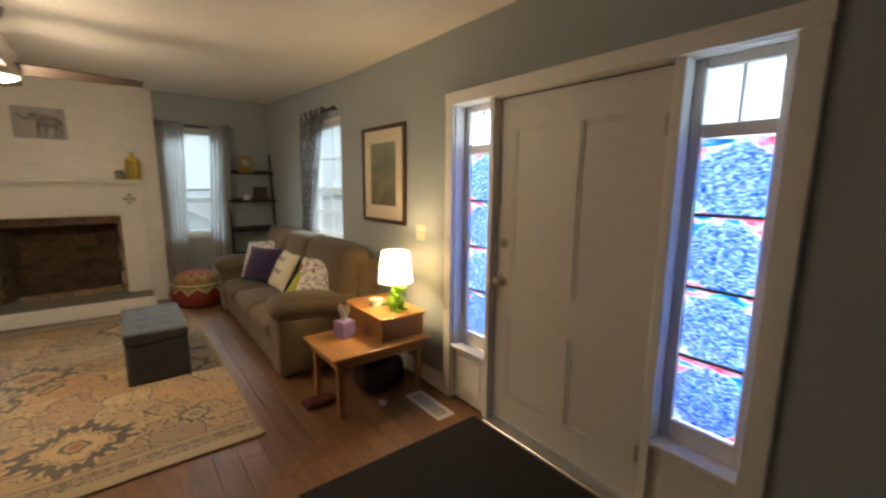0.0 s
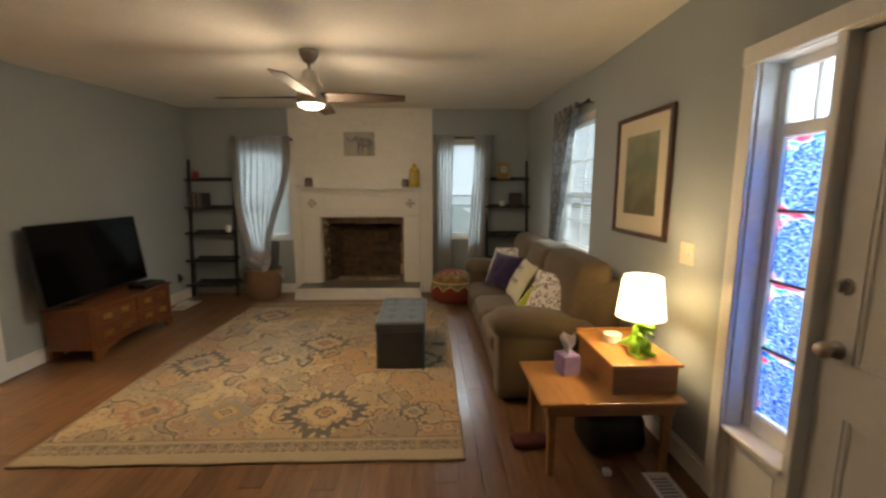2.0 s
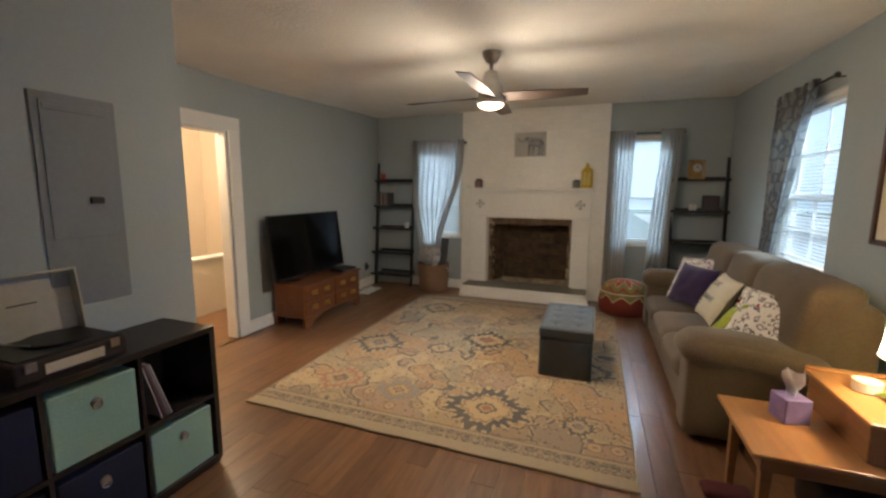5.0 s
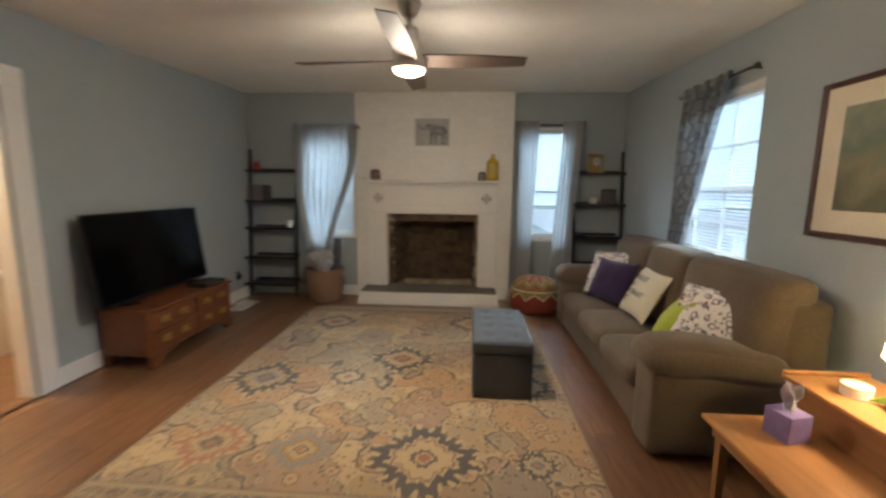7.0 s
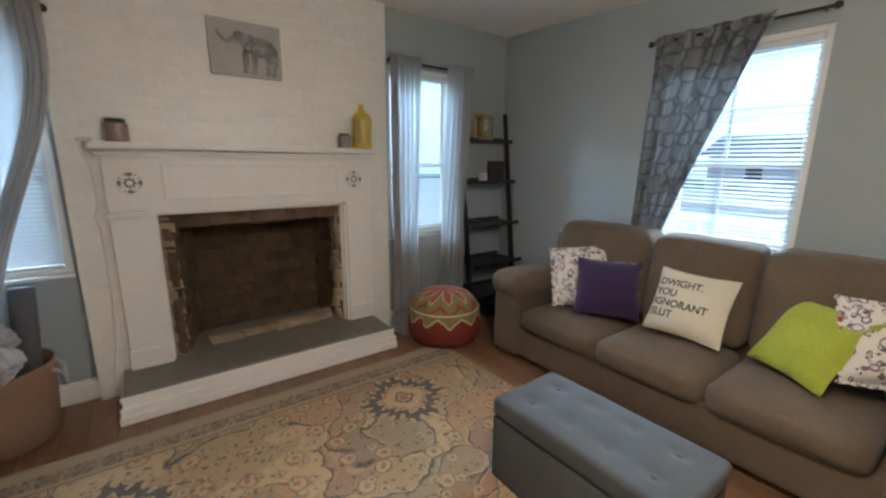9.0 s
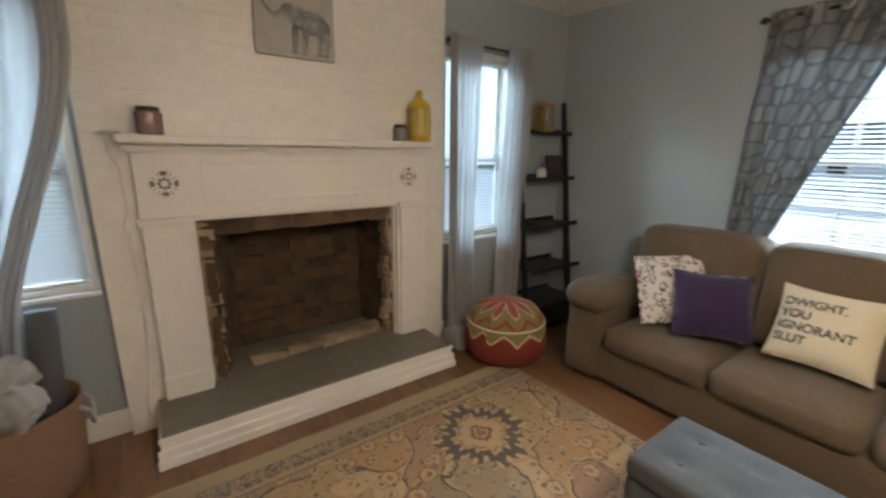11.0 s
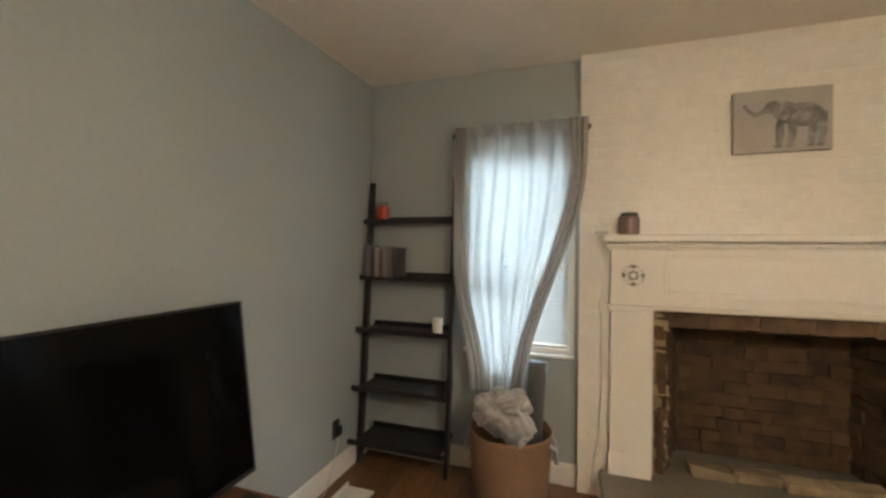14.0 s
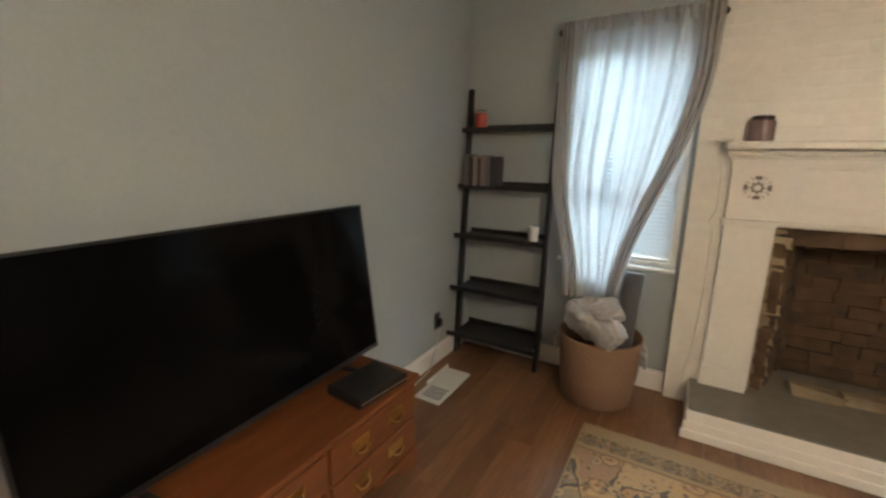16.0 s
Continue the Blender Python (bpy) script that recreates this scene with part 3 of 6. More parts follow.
def art_glass():
    """Blue mottled streaks inside a wheel of fine rings; red, white and teal swirls in the pane's corners."""
    m, N, L, p = nodes_of("swirled_art_glass")
    tc = N.new("ShaderNodeTexCoord")

    def noise_(scale, squash, detail):
        mp, n = N.new("ShaderNodeMapping"), N.new("ShaderNodeTexNoise")
        mp.inputs["Scale"].default_value = squash
        n.inputs["Scale"].default_value, n.inputs["Detail"].default_value = scale, detail
        L.new(tc.outputs["Object"], mp.inputs[0]), L.new(mp.outputs[0], n.inputs[0])
        return n.outputs[0]

    def ramp_(src, stops):
        r = N.new("ShaderNodeValToRGB")
        e = r.color_ramp.elements
        e[0].position, e[0].color = stops[0][0], (*stops[0][1], 1)
        e[1].position, e[1].color = stops[-1][0], (*stops[-1][1], 1)
        for pos, c in stops[1:-1]:
            e.new(pos).color = (*c, 1)
        L.new(src, r.inputs[0])
        return r.outputs[0]

    def math_(op, x, y, z=0.0):
        n = N.new("ShaderNodeMath")
        n.operation = op
        for i, v in enumerate((x, y, z)):
            if isinstance(v, float):
                n.inputs[i].default_value = v
            else:
                L.new(v, n.inputs[i])
        return n.outputs[0]

    def blend(f, x, y):
        n = N.new("ShaderNodeMix")
        n.data_type = "RGBA"
        L.new(f, n.inputs[0]), L.new(x, n.inputs[6])
        if isinstance(y, tuple):
            n.inputs[7].default_value = (*y, 1)
        else:
            L.new(y, n.inputs[7])
        return n.outputs[2]

    streak = ramp_(noise_(150, (1, 0.30, 1.25), 2), [(0.34, (0.01, 0.04, 0.28)), (0.44, (0.01, 0.09, 0.62)), (0.465, (0.05, 0.48, 0.55)), (0.485, (0.01, 0.10, 0.62)), (0.51, (0.78, 0.88, 0.92)), (0.53, (0.72, 0.20, 0.40)), (0.55, (0.02, 0.14, 0.70)), (0.575, (0.10, 0.58, 0.54)), (0.61, (0.88, 0.92, 0.92))])
    swirl = ramp_(noise_(24, (1, 0.4, 1.6), 3), [(0.36, (0.85, 0.12, 0.20)), (0.45, (0.90, 0.40, 0.48)), (0.50, (0.90, 0.96, 0.94)), (0.55, (0.05, 0.50, 0.40)), (0.64, (0.04, 0.22, 0.75))])
    off = N.new("ShaderNodeVectorMath")
    off.operation = "MULTIPLY_ADD"
    off.inputs[1].default_value, off.inputs[2].default_value = (0, 0.76, 0.92), (0, -0.36, -0.40)
    L.new(tc.outputs["Generated"], off.inputs[0])
    ln = N.new("ShaderNodeVectorMath")
    ln.operation = "LENGTH"
    L.new(off.outputs[0], ln.inputs[0])
    far = math_("MULTIPLY_ADD", noise_(18, (1, 1, 1), 2), 0.10, ln.outputs["Value"])
    outside = math_("MULTIPLY", math_("GREATER_THAN", far, 0.51), 0.85)
    rim = math_("MULTIPLY", math_("COMPARE", far, 0.51, 0.012), 0.4)
    ring = math_("MULTIPLY", math_("GREATER_THAN", math_("SINE", math_("MULTIPLY", far, 110.0), 0.0), 0.55), 0.16)
    col = blend(rim, blend(outside, blend(ring, streak, (0.55, 0.78, 0.85)), swirl), (0.85, 0.97, 0.98))
    L.new(col, p.inputs["Base Color"])
    p.inputs["Roughness"].default_value = 0.15
    tr, mix = N.new("ShaderNodeBsdfTranslucent"), N.new("ShaderNodeMixShader")
    mix.inputs[0].default_value = 0.85
    L.new(col, tr.inputs["Color"]), L.new(p.outputs[0], mix.inputs[1]), L.new(tr.outputs[0], mix.inputs[2])
    L.new(mix.outputs[0], N["Material Output"].inputs["Surface"])
    return m


ART = art_glass()
FROST = sheer("frosted_clear_pane", (0.9, 0.93, 0.96), 0.85, 0.2)
for i, (y0, y1) in enumerate(((1.765, 2.085), (0.345, 0.68))):
    s = thing("sidelight_window", (0, 0, 0), label="tall narrow sidelight with blue swirled art glass", category="window", group="entry sidelights", kind="structure")
    part("lower_panel", boxes(((XR + 0.03, y0, 0), (XR + 0.10, y1, 0.385)), ((XR + 0.022, y0 + 0.05, 0.08), (XR + 0.03, y1 - 0.05, 0.33)), bevel=0.004), TRIM, s)
    part("window_sill", boxes(((XR - 0.014, y0 - 0.006, 0.387), (XR + 0.14, y1 + 0.006, 0.41)), bevel=0.004), TRIM, s)
    g0, g1 = y0 + 0.045, y1 - 0.045
    part("window_frame", boxes(((XR + 0.085, y0, 0.41), (XR + 0.14, g0, 2.042)), ((XR + 0.085, g1, 0.41), (XR + 0.14, y1, 2.042)), ((XR + 0.085, g0, 0.41), (XR + 0.14, g1, 0.50)),
         ((XR + 0.085, g0, 2.0), (XR + 0.14, g1, 2.042)), ((XR + 0.085, g0, 1.735), (XR + 0.14, g1, 1.79)), bevel=0.004), TRIM, s)
    for k in range(4):
        z0 = 0.50 + k * 0.309
        part("pane", boxes(((XR + 0.108, g0, z0 + 0.006), (XR + 0.113, g1, z0 + 0.303))), ART, s, "blue swirled art glass pane")
        if k:
            part("muntin", boxes(((XR + 0.10, g0, z0 - 0.006), (XR + 0.12, g1, z0 + 0.006))), CARVESHADE_MUNTIN, s)
    gm = (g0 + g1) / 2
    part("muntin", boxes(((XR + 0.10, gm - 0.007, 1.79), (XR + 0.125, gm + 0.007, 2.0)), bevel=0.002), TRIM, s)
    for a, b in ((g0, gm - 0.007), (gm + 0.007, g1)):
        part("pane", boxes(((XR + 0.108, a, 1.79), (XR + 0.113, b, 2.0))), FROST, s, "clear upper pane")

# ---- outside ----
GRASS = mat("lawn", (0.08, 0.13, 0.03), (0.045, 0.08, 0.02), 0.95, grain=3, patch=0.4, bump=0.5)
structure("ground", boxes(((-60, -60, -0.75), (60, 60, -0.62))), GRASS, "green lawn outside the house", "ground")
SIDING = mat("pale_siding", (0.70, 0.72, 0.72), (0.62, 0.64, 0.65), 0.7, grain=4, stretch=(1, 1, 20), bump=0.2)
ROOF = mat("dark_shingle", (0.08, 0.08, 0.085), (0.05, 0.05, 0.055), 0.9, grain=6)
CONCRETE = mat("pale_concrete", (0.62, 0.61, 0.58), (0.54, 0.53, 0.50), 0.9, grain=5, patch=0.5, bump=0.3)
structure("road", boxes(((3.9, -30, -0.62), (33.0, 45, -0.605))), CONCRETE, "pale sunlit concrete drive outside", "road")
house = thing("neighbour_house", (34, 9, -0.62), label="low pale house across the road with a blue-grey roof", category="house")
part("wall", boxes(((0, -8, 0), (6, 8, 2.6))), SIDING, house)
bm = boxes(((-0.5, -8.5, 2.6), (6.5, 8.5, 2.75)))
vs = [bm.verts.new(c) for c in ((-0.5, -8.5, 2.75), (-0.5, 8.5, 2.75), (6.5, 8.5, 2.75), (6.5, -8.5, 2.75), (3, -8.5, 4.2), (3, 8.5, 4.2))]
for f in ((0, 1, 5, 4), (2, 3, 4, 5), (0, 4, 3), (1, 2, 5)):
    bm.faces.new([vs[k] for k in f])
part("roof", bm, ROOF, house)
for y in (-5, -2, 1.5, 5):
    part("window", boxes(((-0.04, y - 0.5, 1.0), (-0.005, y + 0.5, 2.1)), bevel=0.01), SCREEN, house)
HAZE = glow("hazy_bright_sky", (0.74, 0.89, 1.0), 0.8)
structure("backdrop", boxes(((58.0, -60, -0.7), (58.2, 90, 40))), HAZE, "plain bright hazy sky beyond the neighbour's house", "sky")
structure("backdrop", boxes(((-60, 58.0, -0.7), (57.9, 58.2, 40))), HAZE, "plain bright hazy sky beyond the back garden", "sky")
porch = thing("porch_railing", (0, 0, 0), label="white porch posts and railing outside the window", category="railing")
for y in (3.2, 5.4):
    part("post", boxes(((3.6, y - 0.07, -0.62), (3.74, y + 0.07, 2.6)), bevel=0.01), TRIM, porch)
part("rail", boxes(((3.63, 2.0, 0.86), (3.71, 7.0, 0.93)), ((3.64, 2.0, 0.22), (3.70, 7.0, 0.28)), bevel=0.006), TRIM, porch)
for k in range(36):
    part("baluster", boxes(((3.655, 2.1 + k * 0.135, 0.28), (3.685, 2.13 + k * 0.135, 0.86))), TRIM, porch)

# ---- cloth ----
def drape(left, right, top, bottom, place, folds, depth, axis="x", n=64, rows=28, seed=0.0, thick=0.0):
    """A hanging cloth; left(v) and right(v) are its edges along the wall for v from 0 at the top to 1 at the bottom."""
    bm = bmesh.new()
    grid = []
    for j in range(rows + 1):
        v = j / rows
        a, b = left(v), right(v)
        line = []
        for i in range(n + 1):
            u = i / n
            gather = 1.0 + 0.25 * math.sin(5 * v + seed)
            w = math.sin(2 * math.pi * folds * u + 0.6 * math.sin(3 * v + seed) + seed) * depth * gather
            w += 0.22 * depth * math.sin(2 * math.pi * folds * 1.7 * u + 2 * seed + 2 * v)
            s = a + (b - a) * (u + 0.010 * math.sin(9 * v + 11 * u + seed))
            d = place(v) + w
            z = top + (bottom - top) * v + 0.006 * math.sin(2 * math.pi * folds * u + seed) * (1 - v)
            line.append(bm.verts.new((s, d, z) if axis == "x" else (d, s, z)))
        grid.append(line)
    for p, q in zip(grid, grid[1:]):
        for i in range(n):
            bm.faces.new((p[i], p[i + 1], q[i + 1], q[i]))
    return bm


def ease(a, b, v):
    t = max(0.0, min(1.0, v))
    return a + (b - a) * t * t * (3 - 2 * t)


def curtain_rod(name, axis, a, b, d, z, label, r=0.009):
    t = thing(name, (0, 0, 0), label=label, category="curtain rod")
    P = (lambda s: (s, d, z)) if axis == "x" else (lambda s: (d, s, z))
    part("pole", rod(bmesh.new(), P(a), P(b), r), RODMETAL, t, smooth=True)
    for s in (a, b):
        bm = bmesh.new()
        bmesh.ops.create_uvsphere(bm, u_segments=12, v_segments=8, radius=0.02, matrix=Matrix.Translation(P(s)))
        part("finial", bm, RODMETAL, t, smooth=True)
    for s in (a + 0.06, b - 0.06):
        bm = bmesh.new()
        end = (s, YB, z) if axis == "x" else (XR, s, z)
        rod(bm, P(s), end, 0.006)
        part("bracket", bm, RODMETAL, t)
    return t


curtain_rod("curtain_rod", "x", -2.255, -1.43, 6.235, 2.19, "thin dark curtain rod above the window")
curtain_rod("curtain_rod", "x", 0.56, 1.37, 6.235, 2.225, "thin dark curtain rod above the window")
curtain_rod("curtain_rod", "y", 3.86, 4.82, 1.83, 2.25, "dark bronze curtain rod with ball finials above the sofa")
for axis, l, r, z0, z1, pl, fo, de, mt, lab, sd in (
        ("x", lambda v: -2.235 + ease(0, 0.13, (v - 0.5) / 0.5), lambda v: -1.868 - 0.035 * math.sin(math.pi * max(0, v - 0.12) / 0.88) ** 2 * (v > 0.12) - 0.035 * v, 2.225, 0.58, lambda v: 6.23 - 0.05 * v, 4, 0.013, SHEER, "pale grey sheer curtain panel gathered into a basket", 0.3),
        ("x", lambda v: -1.872 - 0.03 * v, lambda v: -1.44 - 0.02 * v - ease(0, 0.33, (v - 0.15) / 0.85), 2.22, 0.58, lambda v: 6.215 - 0.06 * v, 4, 0.013, SHEER, "pale grey sheer curtain panel swept aside into a basket", 1.7),
        ("x", lambda v: 0.545 + 0.0 * v, lambda v: 0.83 - 0.05 * ease(0, 1, v), 2.25, 0.03, lambda v: 6.215 - 0.03 * v, 6, 0.022, SHEER, "grey sheer curtain panel hanging to the floor", 2.2),
        ("x", lambda v: 1.12 - ease(0, 0.10, v), lambda v: 1.36 - 0.10 * v, 2.245, 0.12, lambda v: 6.215 - 0.02 * v, 5, 0.022, SHEER, "grey sheer curtain panel beside the ladder shelf", 0.9)):
    c = thing("curtain", (0, 0, 0), label=lab, category="curtain", group="sheer curtains")
    part("cloth", drape(l, r, z0, z1, lambda v: pl(v) - 0.026, fo, de, axis, n=96, seed=sd), mt, c, smooth=True)
    part("heading", drape(lambda v: l(0) - 0.005, lambda v: r(0) + 0.005, z0 + 0.012, z0 - 0.06, lambda v: pl(0) - 0.032, fo * 2, 0.012, axis, n=96, rows=3, seed=sd), SHEER, c, "doubled gathered heading", True)
    # the pulled edge hangs in close, doubled folds
    wide = 0.07 if sd < 2 else 0.05
    if sd in (0.3, 2.2):
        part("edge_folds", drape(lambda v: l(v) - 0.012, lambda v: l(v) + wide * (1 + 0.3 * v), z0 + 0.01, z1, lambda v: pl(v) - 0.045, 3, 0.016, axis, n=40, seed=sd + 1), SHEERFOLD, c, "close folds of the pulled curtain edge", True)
    else:
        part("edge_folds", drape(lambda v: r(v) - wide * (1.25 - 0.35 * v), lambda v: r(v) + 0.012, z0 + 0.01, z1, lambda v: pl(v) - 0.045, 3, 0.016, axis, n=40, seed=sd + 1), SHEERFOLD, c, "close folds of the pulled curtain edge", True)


def pebble_cloth():
    """Dark grey cloth printed with large pale pebbles."""
    m, N, L, p = nodes_of("pebble_print_cloth")
    tc, mp = N.new("ShaderNodeTexCoord"), N.new("ShaderNodeMapping")
    mp.inputs["Scale"].default_value = (1, 1, 1.15)
    L.new(tc.outputs["Object"], mp.inputs[0])
    wr = N.new("ShaderNodeTexNoise")
    wr.inputs["Scale"].default_value = 5
    add = N.new("ShaderNodeVectorMath")
    add.operation = "MULTIPLY_ADD"
    add.inputs[1].default_value = (0.05, 0.05, 0.05)
    L.new(mp.outputs[0], wr.inputs[0]), L.new(wr.outputs[1], add.inputs[0]), L.new(mp.outputs[0], add.inputs[2])
    vo, ed = N.new("ShaderNodeTexVoronoi"), N.new("ShaderNodeTexVoronoi")
    ed.feature = "DISTANCE_TO_EDGE"
    for v in (vo, ed):
        v.inputs["Scale"].default_value, v.inputs["Randomness"].default_value = 8.6, 0.50
        L.new(add.outputs[0], v.inputs[0])
    step = N.new("ShaderNodeMapRange")
    step.inputs["From Min"].default_value, step.inputs["From Max"].default_value = 0.03, 0.13
    L.new(ed.outputs["Distance"], step.inputs[0])
    sep = N.new("ShaderNodeSeparateColor")
    L.new(vo.outputs["Color"], sep.inputs[0])
    tone = N.new("ShaderNodeValToRGB")
    tone.color_ramp.elements[0].color, tone.color_ramp.elements[1].color = (0.175, 0.18, 0.18, 1), (0.235, 0.24, 0.235, 1)
    L.new(sep.outputs[0], tone.inputs[0])
    mix = N.new("ShaderNodeMix")
    mix.data_type = "RGBA"
    mix.inputs[6].default_value = (0.105, 0.11, 0.115, 1)
    L.new(step.outputs[0], mix.inputs[0]), L.new(tone.outputs[0], mix.inputs[7])
    L.new(mix.outputs[2], p.inputs["Base Color"])
    p.inputs["Roughness"].default_value = 0.85
    tr, ms = N.new("ShaderNodeBsdfTranslucent"), N.new("ShaderNodeMixShader")
    ms.inputs[0].default_value = 0.10
    L.new(mix.outputs[2], tr.inputs["Color"]), L.new(p.outputs[0], ms.inputs[1]), L.new(tr.outputs[0], ms.inputs[2])
    L.new(ms.outputs[0], N["Material Output"].inputs["Surface"])
    return m


c = thing("curtain", (0, 0, 0), label="dark grey curtain with pale pebble print, pulled aside", category="curtain")
part("cloth", drape(lambda v: 4.80 + 0.06 * v, lambda v: 4.10 + 0.62 * v ** 0.92, 2.29, 0.62, lambda v: 1.825 + 0.01 * v, 4.5, 0.03, "y", n=80, seed=0.5), pebble_cloth(), c, smooth=True)
for k in range(5):
    bm = bmesh.new()
    y = 4.75 - k * 0.15
    lathe(bm, [(0.018, -0.003), (0.03, -0.003), (0.03, 0.003), (0.018, 0.003), (0.018, -0.003)], 16)
    bmesh.ops.transform(bm, matrix=pose(1.80, y, 2.25, 0, 90, 0), verts=bm.verts)
    part("grommet", bm, NICKEL, c, "silver ring grommet", True)

# ---- sofa and cushions ----
sofa = thing("sofa", (0, 0, 0), label="brown chenille three-seat sofa with rounded arms", category="sofa")
S0, S1, SX = 3.0, 5.42, 0.97
part("base", pad(bmesh.new(), (SX + 0.03, S0 + 0.07, 0.035), (1.80, S1 - 0.07, 0.285), 0.03, cuts=6), SOFA, sofa, smooth=True)
third = (S1 - S0 - 0.60) / 3
for k in range(3):
    y0 = S0 + 0.30 + k * third
    part("seat_cushion", pad(bmesh.new(), (SX - 0.01, y0 + 0.004, 0.255), (1.52, y0 + third - 0.004, 0.415), 0.06, (0.012, 0, 0.025), wrinkle=0.004, seed=k), SOFA, sofa, smooth=True)
    bk = pad(bmesh.new(), (1.465, y0 - (0.24 if k == 0 else 0) + 0.004, 0.42), (1.74, y0 + third + (0.13 if k == 2 else 0) - 0.002, 1.0), 0.075, (0.03, 0, 0.012), wrinkle=0.008, seed=k + 5)
    for v in bk.verts:
        v.co.x += 0.16 * max(0, v.co.z - 0.42) - 0.03
    part("back_cushion", bk, SOFA, sofa, smooth=True)
bk = pad(bmesh.new(), (1.62, S0 + 0.05, 0.04), (1.86, S1 - 0.05, 0.90), 0.06, cuts=6)
part("back_frame", bk, SOFA, sofa, smooth=True)
for y0, y1 in ((S0, S0 + 0.30), (S1 - 0.30, S1)):
    arm = part("arm", pad(bmesh.new(), (SX, y0 + 0.03, 0.03), (1.78, y1 - 0.03, 0.55), 0.035, cuts=6), SOFA, sofa, smooth=True)
    top = pad(bmesh.new(), (SX - 0.035, y0 - 0.01, 0.47), (1.66, y1 + 0.01, 0.655), 0.09, (0.015, 0.008, 0.015), wrinkle=0.006, seed=y0)
    for v in top.verts:
        v.co.z -= 0.05 * max(0, (v.co.x - 1.2)) / 0.4
    part("arm_pad", top, SOFA, arm, "plump overstuffed arm top", True)
for x in (1.04, 1.74):
    for y in (S0 + 0.1, S1 - 0.1):
        part("leg", rod(bmesh.new(), (x, y, 0), (x, y, 0.05), 0.025, 0.03), BLACKWOOD, sofa)


def pillow_mesh(w, h, d, n=18, seed=0.0):
    bm = bmesh.new()
    def co(u, v, side):
        t = (max(0, 1 - abs(u) ** 2.6) * max(0, 1 - abs(v) ** 2.6)) ** 0.55
        x = u * w / 2 * (1 - 0.07 * (1 - v * v) + 0.0)
        z = v * h / 2 * (1 - 0.07 * (1 - u * u))
        y = side * d / 2 * t + 0.008 * noise.noise(Vector((u * 2 + seed, v * 2, side)))
        return Vector((x, y, z))
    for side in (-1, 1):
        g = [[bm.verts.new(co(2 * i / n - 1, 2 * j / n - 1, side)) for i in range(n + 1)] for j in range(n + 1)]
        for a, b in zip(g, g[1:]):
            for i in range(n):
                f = (a[i], a[i + 1], b[i + 1], b[i])
                bm.faces.new(f if side < 0 else f[::-1])
    bmesh.ops.remove_doubles(bm, verts=bm.verts, dist=0.0005)
    return bm, co


def floral(name, scale=26):
    """White cotton printed with small red, violet and grey scrolls and blossoms."""
    m, N, L, p = nodes_of(name)
    tc = N.new("ShaderNodeTexCoord")
    base = (0.74, 0.69, 0.62, 1)
    last = None
    for sc, lo, hi, col in ((scale, 0.19, 0.33, (0.12, 0.10, 0.10, 1)), (scale * 0.55, 0.26, 0.37, (0.22, 0.13, 0.18, 1)), (scale * 0.42, 0.0, 0.15, (0.42, 0.05, 0.045, 1)), (scale * 0.8, 0.0, 0.10, (0.12, 0.16, 0.2, 1))):
        v = N.new("ShaderNodeTexVoronoi")
        v.inputs["Scale"].default_value = sc
        wv = N.new("ShaderNodeTexNoise")
        wv.inputs["Scale"].default_value = sc * 0.8
        ad = N.new("ShaderNodeVectorMath")
        ad.operation = "MULTIPLY_ADD"
        ad.inputs[1].default_value = (0.04, 0.04, 0.04)
        L.new(tc.outputs["Object"], wv.inputs[0]), L.new(wv.outputs[1], ad.inputs[0]), L.new(tc.outputs["Object"], ad.inputs[2]), L.new(ad.outputs[0], v.inputs[0])
        a, b = N.new("ShaderNodeMath"), N.new("ShaderNodeMath")
        a.operation, b.operation = "GREATER_THAN", "LESS_THAN"
        a.inputs[1].default_value, b.inputs[1].default_value = lo - 0.001, hi
        L.new(v.outputs["Distance"], a.inputs[0]), L.new(v.outputs["Distance"], b.inputs[0])
        mu = N.new("ShaderNodeMath")
        mu.operation = "MULTIPLY"
        L.new(a.outputs[0], mu.inputs[0]), L.new(b.outputs[0], mu.inputs[1])
        mx = N.new("ShaderNodeMix")
        mx.data_type = "RGBA"
        mx.inputs[6].default_value, mx.inputs[7].default_value = base, col
        if last:
            L.new(last, mx.inputs[6])
        L.new(mu.outputs[0], mx.inputs[0])
        last = mx.outputs[2]
    L.new(last, p.inputs["Base Color"])
    p.inputs["Roughness"].default_value = 0.9
    return m


